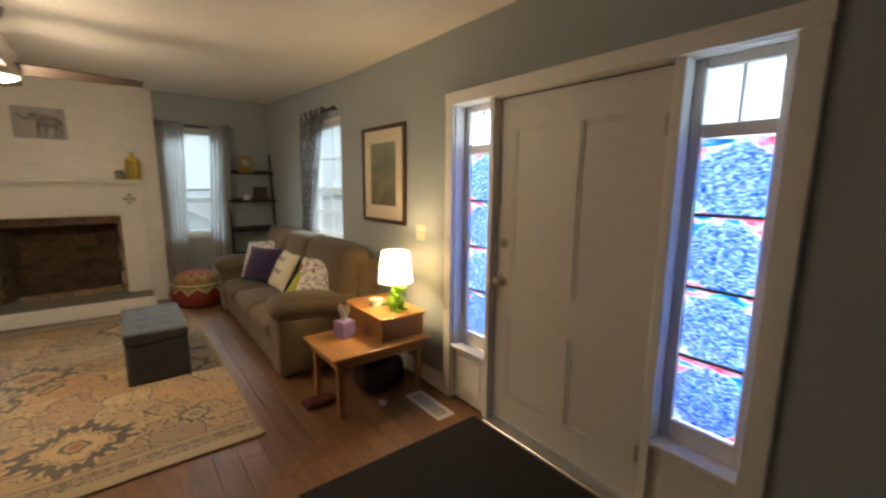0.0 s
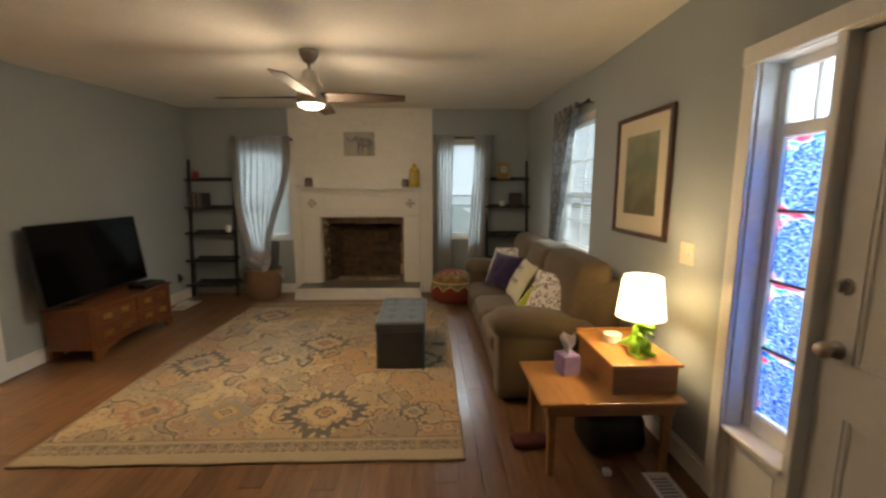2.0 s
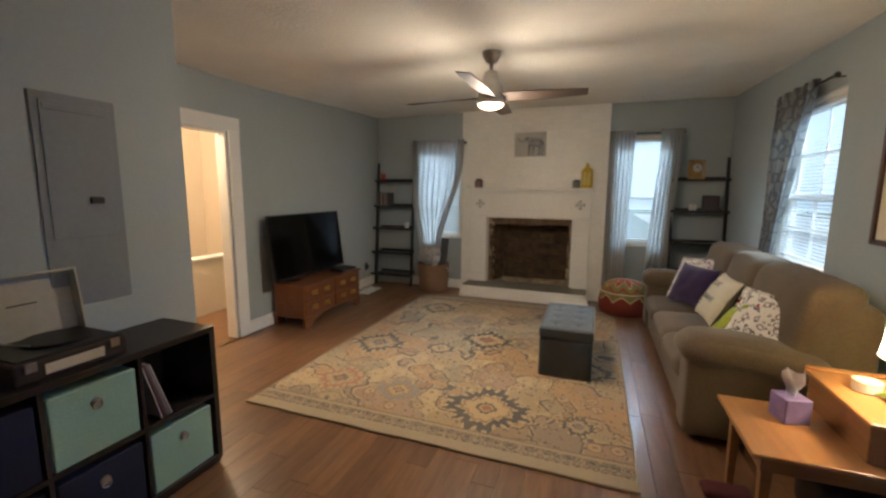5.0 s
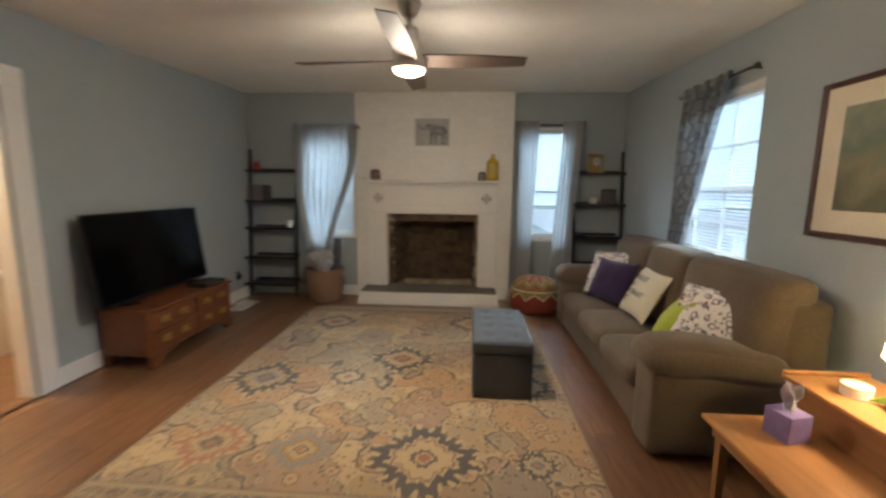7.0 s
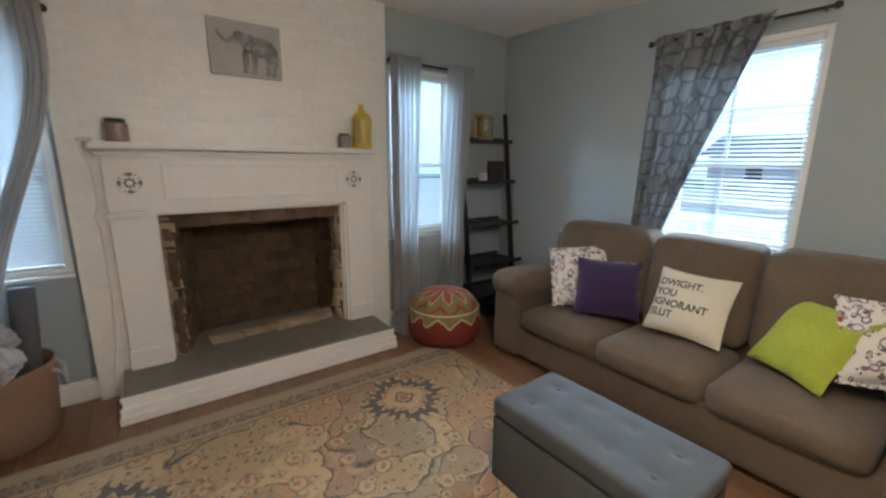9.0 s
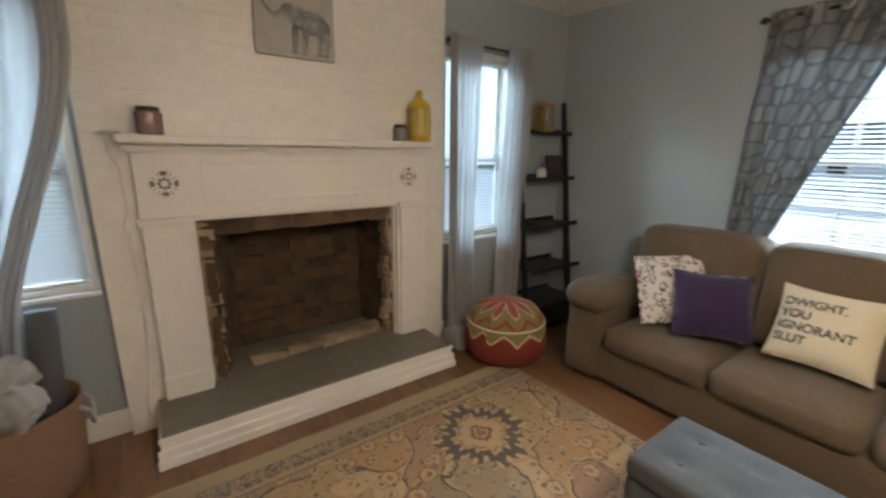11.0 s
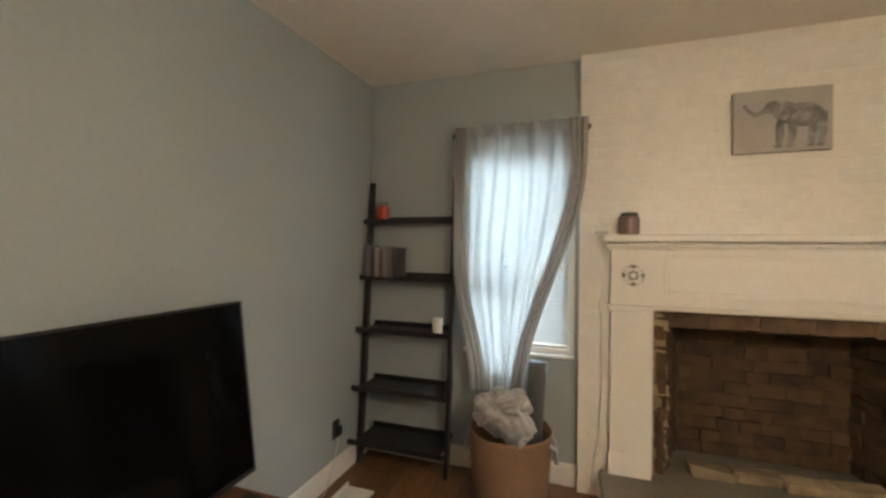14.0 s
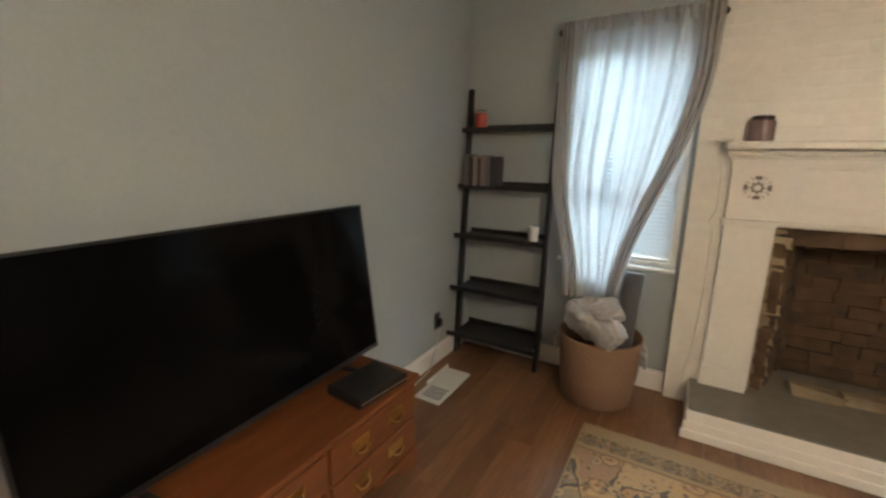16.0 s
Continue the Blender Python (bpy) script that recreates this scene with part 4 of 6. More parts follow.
FLORAL = floral("floral_print_cotton", 31)
def pillow(place, turn, tilt, lean, w, h, d, material, label, words=(), ruffle=0.0):
    """turn about the upright axis, tilt backwards, lean in its own plane."""
    t = new("throw_pillow")
    t.matrix_world = pose(*place, 0, 0, turn) @ pose(0, 0, 0, tilt, 0, 0) @ pose(0, 0, 0, 0, lean, 0)
    tagged(t, label, "pillow", "throw pillows on the sofa")
    bm, co = pillow_mesh(w, h, d, seed=place[1])
    cover = part("cover", bm, material, t, smooth=True)
    if ruffle:
        rb, n, rings = bmesh.new(), 160, []
        for i in range(n):
            side, f = divmod(4 * i / n, 1)
            u, v = ((2 * f - 1, -1), (1, 2 * f - 1), (1 - 2 * f, 1), (-1, 1 - 2 * f))[int(side)]
            p = co(u, v, -1)
            out = Vector((p.x, 0, p.z)).normalized()
            wave = 0.007 * math.sin(i * 1.15) + 0.004 * math.sin(i * 2.7)
            rings.append((rb.verts.new(p - out * 0.004), rb.verts.new(p + out * (ruffle + wave * 0.4) + Vector((0, wave, 0)))))
        for a, b in zip(rings, rings[1:] + rings[:1]):
            rb.faces.new((a[0], b[0], b[1], a[1]))
        part("ruffle", rb, material, cover, "gathered ruffle edge", True)
    if words:
        lines = bpy.data.curves.new("lettering", "FONT")
        lines.body, lines.size, lines.space_line = "\n".join(words), 0.061, 1.05
        lines.offset = 0.0012
        ob = bpy.data.objects.new("lettering", lines)
        scene.collection.objects.link(ob)
        me = bpy.data.meshes.new_from_object(ob.evaluated_get(bpy.context.evaluated_depsgraph_get()))
        bpy.data.objects.remove(ob)
        tb = bmesh.new()
        tb.from_mesh(me)
        for _ in range(1):
            bmesh.ops.subdivide_edges(tb, edges=tb.edges, cuts=1)
        for v in tb.verts:
            x, z = v.co.x * 0.92 - w * 0.42, v.co.y + h * 0.20
            y = co(max(-1, min(1, x / (w / 2))), max(-1, min(1, z / (h / 2))), -1).y
            v.co = (x, y - 0.003, z)
        part("lettering", tb, INK, t, "black printed capital letters")
    return t


# the pillows face away from the sofa back, towards the room
pillow((1.335, 4.882, 0.668), -56, -32, -8, 0.39, 0.40, 0.14, FLORAL, "white pillow with red and grey floral print and ruffled edge", ruffle=0.028)
pillow((1.285, 4.646, 0.64), -56, -27, 1, 0.41, 0.39, 0.14, PURPLE, "plum purple square throw pillow")
pillow((1.375, 4.174, 0.639), -87, -29, 1, 0.425, 0.405, 0.14, CREAM, "cream canvas pillow with black printed words", ("DWIGHT.", "YOU", "IGNORANT", "SLUT"))
pillow((1.355, 3.625, 0.626), -119, -36, 2, 0.39, 0.412, 0.13, LIME, "lime green throw pillow with ribbed cover")
pillow((1.425, 3.36, 0.68), -50, -26, 5, 0.40, 0.37, 0.14, FLORAL, "white pillow with red and violet floral scrolls beside the sofa arm", ruffle=0.02)

# ---- ottoman ----
otto = thing("ottoman", (0.243, 4.0, 0.012), 0, "charcoal grey fabric storage ottoman with tufted lid", "ottoman")
part("body", pad(bmesh.new(), (-0.205, -0.40, 0.0), (0.205, 0.40, 0.315), 0.012, cuts=5), OTTO, otto, smooth=True)
lid = pad(bmesh.new(), (-0.209, -0.404, 0.3165), (0.209, 0.404, 0.405), 0.022, (0, 0, 0.012), cuts=30)
dimples = [(x, y) for x in (-0.09, 0.09) for y in (-0.27, -0.09, 0.09, 0.27)]
for v in lid.verts:
    if v.co.z > 0.37:
        for x, y in dimples:
            v.co.z -= 0.016 * math.exp(-((v.co.x - x) ** 2 + (v.co.y - y) ** 2) / 0.0012)
lid = part("lid", lid, OTTO, otto, smooth=True)
for x, y in dimples:
    bm = bmesh.new()
    bmesh.ops.create_uvsphere(bm, u_segments=10, v_segments=6, radius=0.012, matrix=Matrix.Translation((x, y, 0.40)) @ Matrix.Diagonal((1, 1, 0.4, 1)))
    part("tuft_button", bm, OTTO, lid, smooth=True)

# ---- step end table with its lamp ----
table = thing("end_table", (0, 0, 0), label="honey maple two-tier step end table", category="end table")
TX0, TX1, TX2, TY0, TY1 = 1.055, 1.43, 1.80, 2.21, 2.74
part("lower_top", boxes(((TX0, TY0, 0.432), (TX2, TY1, 0.452)), bevel=0.006, seg=2), MAPLE, table)
part("upper_top", boxes(((TX1, TY0 + 0.06, 0.605), (TX2 + 0.005, TY1 + 0.07, 0.624)), bevel=0.005, seg=2), MAPLE, table)
part("upper_back_lip", boxes(((TX1, TY1 + 0.05, 0.625), (TX2, TY1 + 0.068, 0.642)), bevel=0.004), MAPLE, table)
part("upper_box", boxes(((TX1 + 0.015, TY0 + 0.08, 0.452), (TX2 - 0.01, TY1 + 0.05, 0.605)), bevel=0.004), MAPLESHADE, table)
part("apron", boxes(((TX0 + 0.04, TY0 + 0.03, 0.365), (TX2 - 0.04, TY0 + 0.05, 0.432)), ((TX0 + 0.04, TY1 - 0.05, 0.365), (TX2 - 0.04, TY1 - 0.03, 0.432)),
     ((TX0 + 0.04, TY0 + 0.05, 0.365), (TX0 + 0.06, TY1 - 0.05, 0.432)), ((TX2 - 0.06, TY0 + 0.05, 0.365), (TX2 - 0.04, TY1 - 0.05, 0.432)), bevel=0.002), MAPLESHADE, table)
for x in (TX0 + 0.08, TX2 - 0.05):
    for y in (TY0 + 0.09, TY1 - 0.045):
        bm = bmesh.new()
        bmesh.ops.create_cone(bm, cap_ends=True, segments=4, radius1=0.02, radius2=0.031, depth=0.432, matrix=Matrix.Translation((x, y, 0.216)) @ Matrix.Rotation(math.pi / 4, 4, "Z"))
        part("leg", bm, MAPLESHADE, table)

lampt = thing("table_lamp", (1.635, 2.42, 0.624), 200, "white drum shade lamp with green dinosaur base, lit", "lamp")
bm = bmesh.new()
body = [((0.0, -0.005, 0.075), (0.052, 0.045, 0.055)), ((0.0, 0.0, 0.125), (0.04, 0.036, 0.05)), ((0.0, 0.03, 0.175), (0.036, 0.045, 0.032)), ((0.0, 0.065, 0.172), (0.026, 0.032, 0.02))]
for c0, s0 in body:
    bmesh.ops.create_uvsphere(bm, u_segments=18, v_segments=12, radius=1, matrix=Matrix.Translation(c0) @ Matrix.Diagonal((*s0, 1)))
for sx in (-1, 1):
    bmesh.ops.create_uvsphere(bm, u_segments=14, v_segments=10, radius=1, matrix=Matrix.Translation((sx * 0.042, 0.01, 0.045)) @ Matrix.Diagonal((0.024, 0.036, 0.045, 1)))
    box(bm, (sx * 0.042 - 0.022, -0.005, 0.0), (sx * 0.042 + 0.022, 0.07, 0.018), 0.008, 2)
    rod(bm, (sx * 0.034, 0.025, 0.128), (sx * 0.036, 0.068, 0.112), 0.010, 0.006, 8)
for k in range(7):
    a = k / 6
    rod(bm, (0.0, -0.03 - 0.10 * a, 0.06 - 0.045 * a), (0.0, -0.05 - 0.10 * a, 0.05 - 0.04 * a), 0.034 * (1 - a) + 0.006, 0.030 * (1 - a) + 0.003, 12)
part("dinosaur_base", bm, GREEN, lampt, "glossy green dinosaur figure", True)
part("stem", rod(bmesh.new(), (0, 0, 0.17), (0, 0, 0.30), 0.008), BRASS, lampt)
bm = bmesh.new()
lathe(bm, [(0.125, 0.213), (0.098, 0.432)], 40)
caps = [f for f in bm.faces if len(f.verts) > 4]
bmesh.ops.delete(bm, geom=caps, context="FACES_ONLY")
part("shade", bm, SHADE, lampt, "glowing white drum shade", True)
for r, z in ((0.125, 0.213), (0.098, 0.432)):
    bm = bmesh.new()
    sweep(bm, [(r * math.cos(2 * math.pi * k / 40), r * math.sin(2 * math.pi * k / 40), z) for k in range(41)], 0.003, 6)
    part("shade_rim", bm, WHITEPLASTIC, lampt)

candle = thing("candle_tin", (1.575, 2.61, 0.6245), 0, "round white candle tin with lid", "candle")
part("tin", lathe(bmesh.new(), [(0.046, 0), (0.05, 0.004), (0.05, 0.032), (0.048, 0.034)], 28), WHITEPLASTIC, candle, smooth=False)
part("lid", lathe(bmesh.new(), [(0.052, 0.0345), (0.052, 0.046), (0.049, 0.049)], 28), CREAM, candle)
LILAC = mat("lilac_card", (0.30, 0.22, 0.42), (0.22, 0.15, 0.33), 0.6, grain=20, patch=9, bump=0.05)
tissue = thing("tissue_box", (1.30, 2.575, 0.4525), 14, "purple cube tissue box with a white tissue", "tissue box")
part("carton", boxes(((-0.055, -0.055, 0), (0.055, 0.055, 0.115)), bevel=0.003), LILAC, tissue)
bm = bmesh.new()
g = [[bm.verts.new((0.07 * (u / 6 - 0.5) * (0.5 + v / 4) + 0.012 * math.sin(v * 1.3), 0.02 * math.sin(u * 1.4 + v), 0.113 + v * 0.031 + 0.012 * math.sin(u * 1.1))) for u in range(7)] for v in range(5)]
for a, b in zip(g, g[1:]):
    for i in range(6):
        bm.faces.new((a[i], a[i + 1], b[i + 1], b[i]))
part("tissue", bm, WHITEPLASTIC, tissue, "white paper tissue", True)
MAROON = mat("maroon_cloth", (0.10, 0.02, 0.02), rough=0.9, bump=0.4)
tagged(part("slipper", pad(bmesh.new(), (0.98, 2.50, 0.0), (1.20, 2.62, 0.05), 0.03, wrinkle=0.01), MAROON, smooth=True), "dark maroon slipper under the end table", "slipper")
tagged(part("storage_bag", pad(bmesh.new(), (1.38, 2.42, 0.0), (1.74, 2.70, 0.24), 0.06, wrinkle=0.02), BLACKPLASTIC, smooth=True), "black bag stored under the end table", "bag")
tagged(part("plug_adapter", boxes(((1.425, 2.27, 0.0), (1.465, 2.31, 0.03)), bevel=0.004), WHITEPLASTIC), "small white plug adapter on the floor", "adapter")

# ---- framed picture ----
def landscape():
    m, N, L, p = nodes_of("muted_green_print")
    tc, nz = N.new("ShaderNodeTexCoord"), N.new("ShaderNodeTexNoise")
    nz.inputs["Scale"].default_value, nz.inputs["Detail"].default_value = 6, 7
    L.new(tc.outputs["Object"], nz.inputs[0])
    sep = N.new("ShaderNodeSeparateXYZ")
    L.new(tc.outputs["Object"], sep.inputs[0])
    ad = N.new("ShaderNodeMath")
    ad.operation = "MULTIPLY_ADD"
    ad.inputs[1].default_value = 0.4
    L.new(nz.outputs[0], ad.inputs[0]), L.new(sep.outputs[2], ad.inputs[2])
    r = N.new("ShaderNodeValToRGB")
    cr = r.color_ramp
    cr.elements[0].position, cr.elements[0].color = 0.0, (0.13, 0.13, 0.08, 1)
    cr.elements[1].position, cr.elements[1].color = 0.55, (0.24, 0.28, 0.25, 1)
    for pos, c in ((0.15, (0.23, 0.21, 0.13, 1)), (0.28, (0.15, 0.18, 0.13, 1)), (0.42, (0.27, 0.28, 0.20, 1))):
        cr.elements.new(pos).color = c
    L.new(ad.outputs[0], r.inputs[0]), L.new(r.outputs[0], p.inputs["Base Color"])
    p.inputs["Roughness"].default_value = 0.08
    return m
FRAMEWOOD = mat("dark_mahogany_frame", (0.075, 0.032, 0.02), (0.045, 0.02, 0.013), 0.35, grain=12, bump=0.05)
pic = thing("picture_frame", (1.897, 3.017, 1.604), 0, "dark wood framed green landscape print with wide cream mat", "picture")
hw, hh = 0.35, 0.40
part("frame", boxes(((-0.028, -hw, -hh), (0, -hw + 0.03, hh)), ((-0.028, hw - 0.03, -hh), (0, hw, hh)), ((-0.028, -hw + 0.03, -hh), (0, hw - 0.03, -hh + 0.03)), ((-0.028, -hw + 0.03, hh - 0.03), (0, hw - 0.03, hh)), bevel=0.006, seg=2), FRAMEWOOD, pic)
part("mat_board", boxes(((-0.012, -hw + 0.03, -hh + 0.03), (-0.006, hw - 0.03, hh - 0.03))), CREAM, pic)
part("print", boxes(((-0.014, -0.205, -0.255), (-0.0125, 0.205, 0.265))), landscape(), pic, "muted green landscape print")

sw = thing("light_switch", (1.8995, 2.475, 1.17), 0, "ivory double light switch plate", "switch")
part("plate", boxes(((-0.006, -0.06, -0.06), (0, 0.06, 0.06)), bevel=0.003), CREAM, sw)
for y in (-0.024, 0.024):
    part("toggle", boxes(((-0.016, y - 0.005, -0.012), (-0.006, y + 0.005, 0.012)), bevel=0.002), WHITEPLASTIC, sw)

# ---- floor things ----
mat_ = thing("door_mat", (1.30, 0.86, -0.0), 0, "plain black rubber-backed door mat", "mat")
part("coir_surface", boxes(((-0.62, -0.93, 0.0), (0.55, 0.93, 0.012)), bevel=0.004), BLACKMAT, mat_)
def floor_vent(x0, x1, y0, y1, turn=0):
    c = ((x0 + x1) / 2, (y0 + y1) / 2)
    v = thing("floor_vent", (c[0], c[1], 0.0), turn, "white metal floor register vent", "vent", "floor vents")
    w, l = (x1 - x0) / 2, (y1 - y0) / 2
    part("frame", boxes(((-w, -l, 0), (-w + 0.025, l, 0.008)), ((w - 0.025, -l, 0), (w, l, 0.008)), ((-w + 0.025, -l, 0), (w - 0.025, -l + 0.03, 0.008)), ((-w + 0.025, l - 0.03, 0), (w - 0.025, l, 0.008)), bevel=0.002), WHITEPLASTIC, v)
    part("well", boxes(((-w + 0.026, -l + 0.031, 0.0), (w - 0.026, l - 0.031, 0.002))), GREYCLOTH, v)
    n = 14
    for k in range(n):
        y = -l + 0.04 + (2 * l - 0.08) * k / (n - 1)
        part("louvre", boxes(((-w + 0.026, y - 0.004, 0.002), (w - 0.026, y + 0.004, 0.007))), WHITEPLASTIC, v)
    return v
floor_vent(1.63, 1.77, 1.89, 2.29)
floor_vent(-2.79, -2.61, 5.41, 5.83)
tagged(part("vent_deflector", boxes(((-2.78, 5.57, 0.0085), (-2.62, 5.825, 0.0125)), ((-2.795, 5.56, 0.0085), (-2.783, 5.83, 0.035)), bevel=0.003), WHITEPLASTIC), "thin white plastic deflector plate on the floor register", "deflector")
out = thing("wall_outlet", (XL + 0.0005, 5.87, 0.315), 0, "dark wall outlet with a black plug", "outlet")
part("plate", boxes(((0, -0.035, -0.058), (0.006, 0.035, 0.058)), bevel=0.003), BLACKPLASTIC, out)
part("plug", boxes(((0.006, -0.02, -0.035), (0.04, 0.02, 0.02)), bevel=0.005), BLACKPLASTIC, out)
cord = bmesh.new()
sweep(cord, [(XL + 0.03, 5.87, 0.29), (XL + 0.03, 5.82, 0.15), (XL + 0.05, 5.70, 0.02), (XL + 0.06, 5.45, 0.008), (XL + 0.08, 5.1, 0.008), (XL + 0.06, 4.98, 0.008)], 0.004)
tagged(part("power_cord", cord, WHITEPLASTIC), "pale power cord from the outlet to the television", "cord")

# ---- rug ----
def rug_cloth(x0, x1, y0, y1):
    """Washed oriental pattern: field of small blossoms, named medallions and a border of bands."""
    m, N, L, p = nodes_of("oriental_rug_pile")

    def math_(op, a, b=None, c=None):
        n = N.new("ShaderNodeMath")
        n.operation = op
        for i, v in enumerate((a, b, c)):
            if v is None:
                continue
            if isinstance(v, (int, float)):
                n.inputs[i].default_value = v
            else:
                L.new(v, n.inputs[i])
        return n.outputs[0]

    def mixc(f, a, b):
        n = N.new("ShaderNodeMix")
        n.data_type = "RGBA"
        for i, v in ((0, f), (6, a), (7, b)):
            if isinstance(v, (int, float)):
                n.inputs[i].default_value = v
            elif isinstance(v, tuple):
                n.inputs[i].default_value = (*v, 1)
            else:
                L.new(v, n.inputs[i])
        return n.outputs[2]

    def noise_(scale, detail=4, vec=None):
        n = N.new("ShaderNodeTexNoise")
        n.inputs["Scale"].default_value, n.inputs["Detail"].default_value = scale, detail
        L.new(vec or co, n.inputs[0])
        return n

    def band(v, lo, hi):
        return math_("MULTIPLY", math_("GREATER_THAN", v, lo), math_("LESS_THAN", v, hi))

    tc = N.new("ShaderNodeTexCoord")
    co = tc.outputs["Object"]
    wob = noise_(22, 2)
    wv = N.new("ShaderNodeVectorMath")
    wv.operation = "MULTIPLY_ADD"
    wv.inputs[1].default_value = (0.035, 0.035, 0)
    L.new(wob.outputs[1], wv.inputs[0]), L.new(co, wv.inputs[2])
    sp = N.new("ShaderNodeSeparateXYZ")
    L.new(wv.outputs[0], sp.inputs[0])
    X, Y = math_("SUBTRACT", sp.outputs[0], 0.0175), math_("SUBTRACT", sp.outputs[1], 0.0175)
    DARK, GOLD, CREAM_, PINK, GREYB, BROWN = (0.045, 0.045, 0.052), (0.35, 0.215, 0.088), (0.45, 0.315, 0.160), (0.30, 0.13, 0.07), (0.20, 0.195, 0.18), (0.17, 0.10, 0.06)
    big = noise_(1.5, 2)
    warp = noise_(9, 2)
    w2 = N.new("ShaderNodeVectorMath")
    w2.operation = "MULTIPLY_ADD"
    w2.inputs[1].default_value = (0.10, 0.10, 0)
    L.new(warp.outputs[1], w2.inputs[0]), L.new(co, w2.inputs[2])
    field = noise_(1.7, 1, w2.outputs[0])
    sepb = N.new("ShaderNodeSeparateColor")
    L.new(field.outputs[1], sepb.inputs[0])
    # grounds of different wash, each bounded by a wavy dark line
    col = mixc(math_("GREATER_THAN", big.outputs[0], 0.5), CREAM_, (0.36, 0.25, 0.125))
    for src, lo, c, amt in ((sepb.outputs[0], 0.54, (0.36, 0.19, 0.08), 0.65), (sepb.outputs[1], 0.56, (0.26, 0.15, 0.105), 0.6), (sepb.outputs[2], 0.55, (0.22, 0.185, 0.12), 0.5)):
        col = mixc(math_("MULTIPLY", math_("GREATER_THAN", src, lo), amt), col, c)
    for src, lo, wd in ((sepb.outputs[0], 0.534, 0.010), (sepb.outputs[1], 0.554, 0.009), (sepb.outputs[2], 0.543, 0.010)):
        col = mixc(math_("MULTIPLY", band(src, lo, lo + wd), 0.85), col, DARK)
        col = mixc(math_("MULTIPLY", band(src, lo - 0.012, lo), 0.6), col, CREAM_)
    # open blossoms with pale petals, then dots and leaves between them
    for sc, rnd, keep, rings_ in ((5.2, 0.75, 0.30, ((0.0, 0.075, PINK, 0.9), (0.075, 0.20, CREAM_, 0.75), (0.20, 0.235, BROWN, 0.85), (0.235, 0.30, GOLD, 0.5))),
                                  (8.5, 0.8, 0.45, ((0.0, 0.08, BROWN, 0.85), (0.08, 0.20, CREAM_, 0.7), (0.20, 0.25, GREYB, 0.8))),
                                  (13.0, 0.9, 0.5, ((0.0, 0.14, DARK, 0.7), (0.14, 0.20, GOLD, 0.6))),
                                  (19.0, 1.0, 0.45, ((0.0, 0.17, BROWN, 0.7),)),
                                  (27.0, 1.0, 0.55, ((0.0, 0.17, GREYB, 0.7),))):
        v = N.new("ShaderNodeTexVoronoi")
        v.voronoi_dimensions = "2D"
        v.inputs["Scale"].default_value, v.inputs["Randomness"].default_value = sc, rnd
        L.new(wv.outputs[0], v.inputs[0])
        s = N.new("ShaderNodeSeparateColor")
        L.new(v.outputs["Color"], s.inputs[0])
        some = math_("GREATER_THAN", s.outputs[0], keep)
        for lo, hi, c, amt in rings_:
            col = mixc(math_("MULTIPLY", math_("MULTIPLY", band(v.outputs["Distance"], lo - 0.001, hi), some), amt), col, c)
    # medallions: place, radius, lobes, ring colour, heart colour
    for cx, cy, R, n, ring, heart, squash in ((-0.22, 2.94, 0.31, 12, DARK, CREAM_, 1.0), (0.04, 5.19, 0.27, 12, DARK, CREAM_, 1.0), (-0.54, 4.22, 0.28, 10, DARK, PINK, 0.9), (-0.90, 3.85, 0.15, 8, DARK, CREAM_, 1.0),
                                              (-1.51, 3.78, 0.27, 10, DARK, GREYB, 1.0), (-0.90, 2.96, 0.19, 10, GREYB, CREAM_, 0.9), (0.38, 2.93, 0.12, 8, DARK, GREYB, 1.0), (-0.90, 4.72, 0.20, 9, GREYB, GREYB, 1.0),
                                              (-1.40, 5.12, 0.24, 10, DARK, PINK, 1.0), (-1.42, 2.98, 0.20, 9, PINK, BROWN, 1.0), (0.42, 3.80, 0.22, 10, DARK, GREYB, 1.0)):
        dx, dy = math_("SUBTRACT", X, cx), math_("MULTIPLY", math_("SUBTRACT", Y, cy), 1.0 / squash)
        rr = math_("SQRT", math_("ADD", math_("MULTIPLY", dx, dx), math_("MULTIPLY", dy, dy)))
        th = math_("ARCTAN2", dy, dx)
        lobe = math_("MULTIPLY_ADD", math_("COSINE", math_("MULTIPLY", th, float(n))), -0.09, 1.0)
        diamond = math_("MULTIPLY_ADD", math_("COSINE", math_("MULTIPLY", th, 4.0)), 0.10, 0.90)
        d = math_("DIVIDE", rr, math_("MULTIPLY", math_("MULTIPLY", lobe, diamond), R))
        col = mixc(math_("LESS_THAN", d, 1.0), col, CREAM_ if ring != GREYB else GOLD)
        spots = math_("GREATER_THAN", math_("ADD", math_("SINE", math_("MULTIPLY", th, 2.0 * n)), math_("SINE", math_("MULTIPLY", d, 19.0))), -0.9)
        col = mixc(math_("MULTIPLY", math_("MULTIPLY", band(d, 0.60, 0.98), spots), 0.88), col, ring)
        col = mixc(math_("MULTIPLY", band(d, 0.50, 0.56), 0.7), col, BROWN)
        col = mixc(math_("MULTIPLY", math_("LESS_THAN", d, 0.40), 0.65), col, heart)
        col = mixc(math_("MULTIPLY", band(d, 0.17, 0.25), 0.8), col, DARK)
        col = mixc(math_("LESS_THAN", d, 0.12), col, PINK)
    # border bands
    sq = N.new("ShaderNodeSeparateXYZ")
    L.new(co, sq.inputs[0])
    edge = math_("MINIMUM", math_("SUBTRACT", sq.outputs[1], y0), math_("SUBTRACT", y1, sq.outputs[1]))
    inb = math_("LESS_THAN", edge, 0.22)
    bcol = mixc(big.outputs[0], (0.29, 0.22, 0.125), (0.36, 0.275, 0.165))
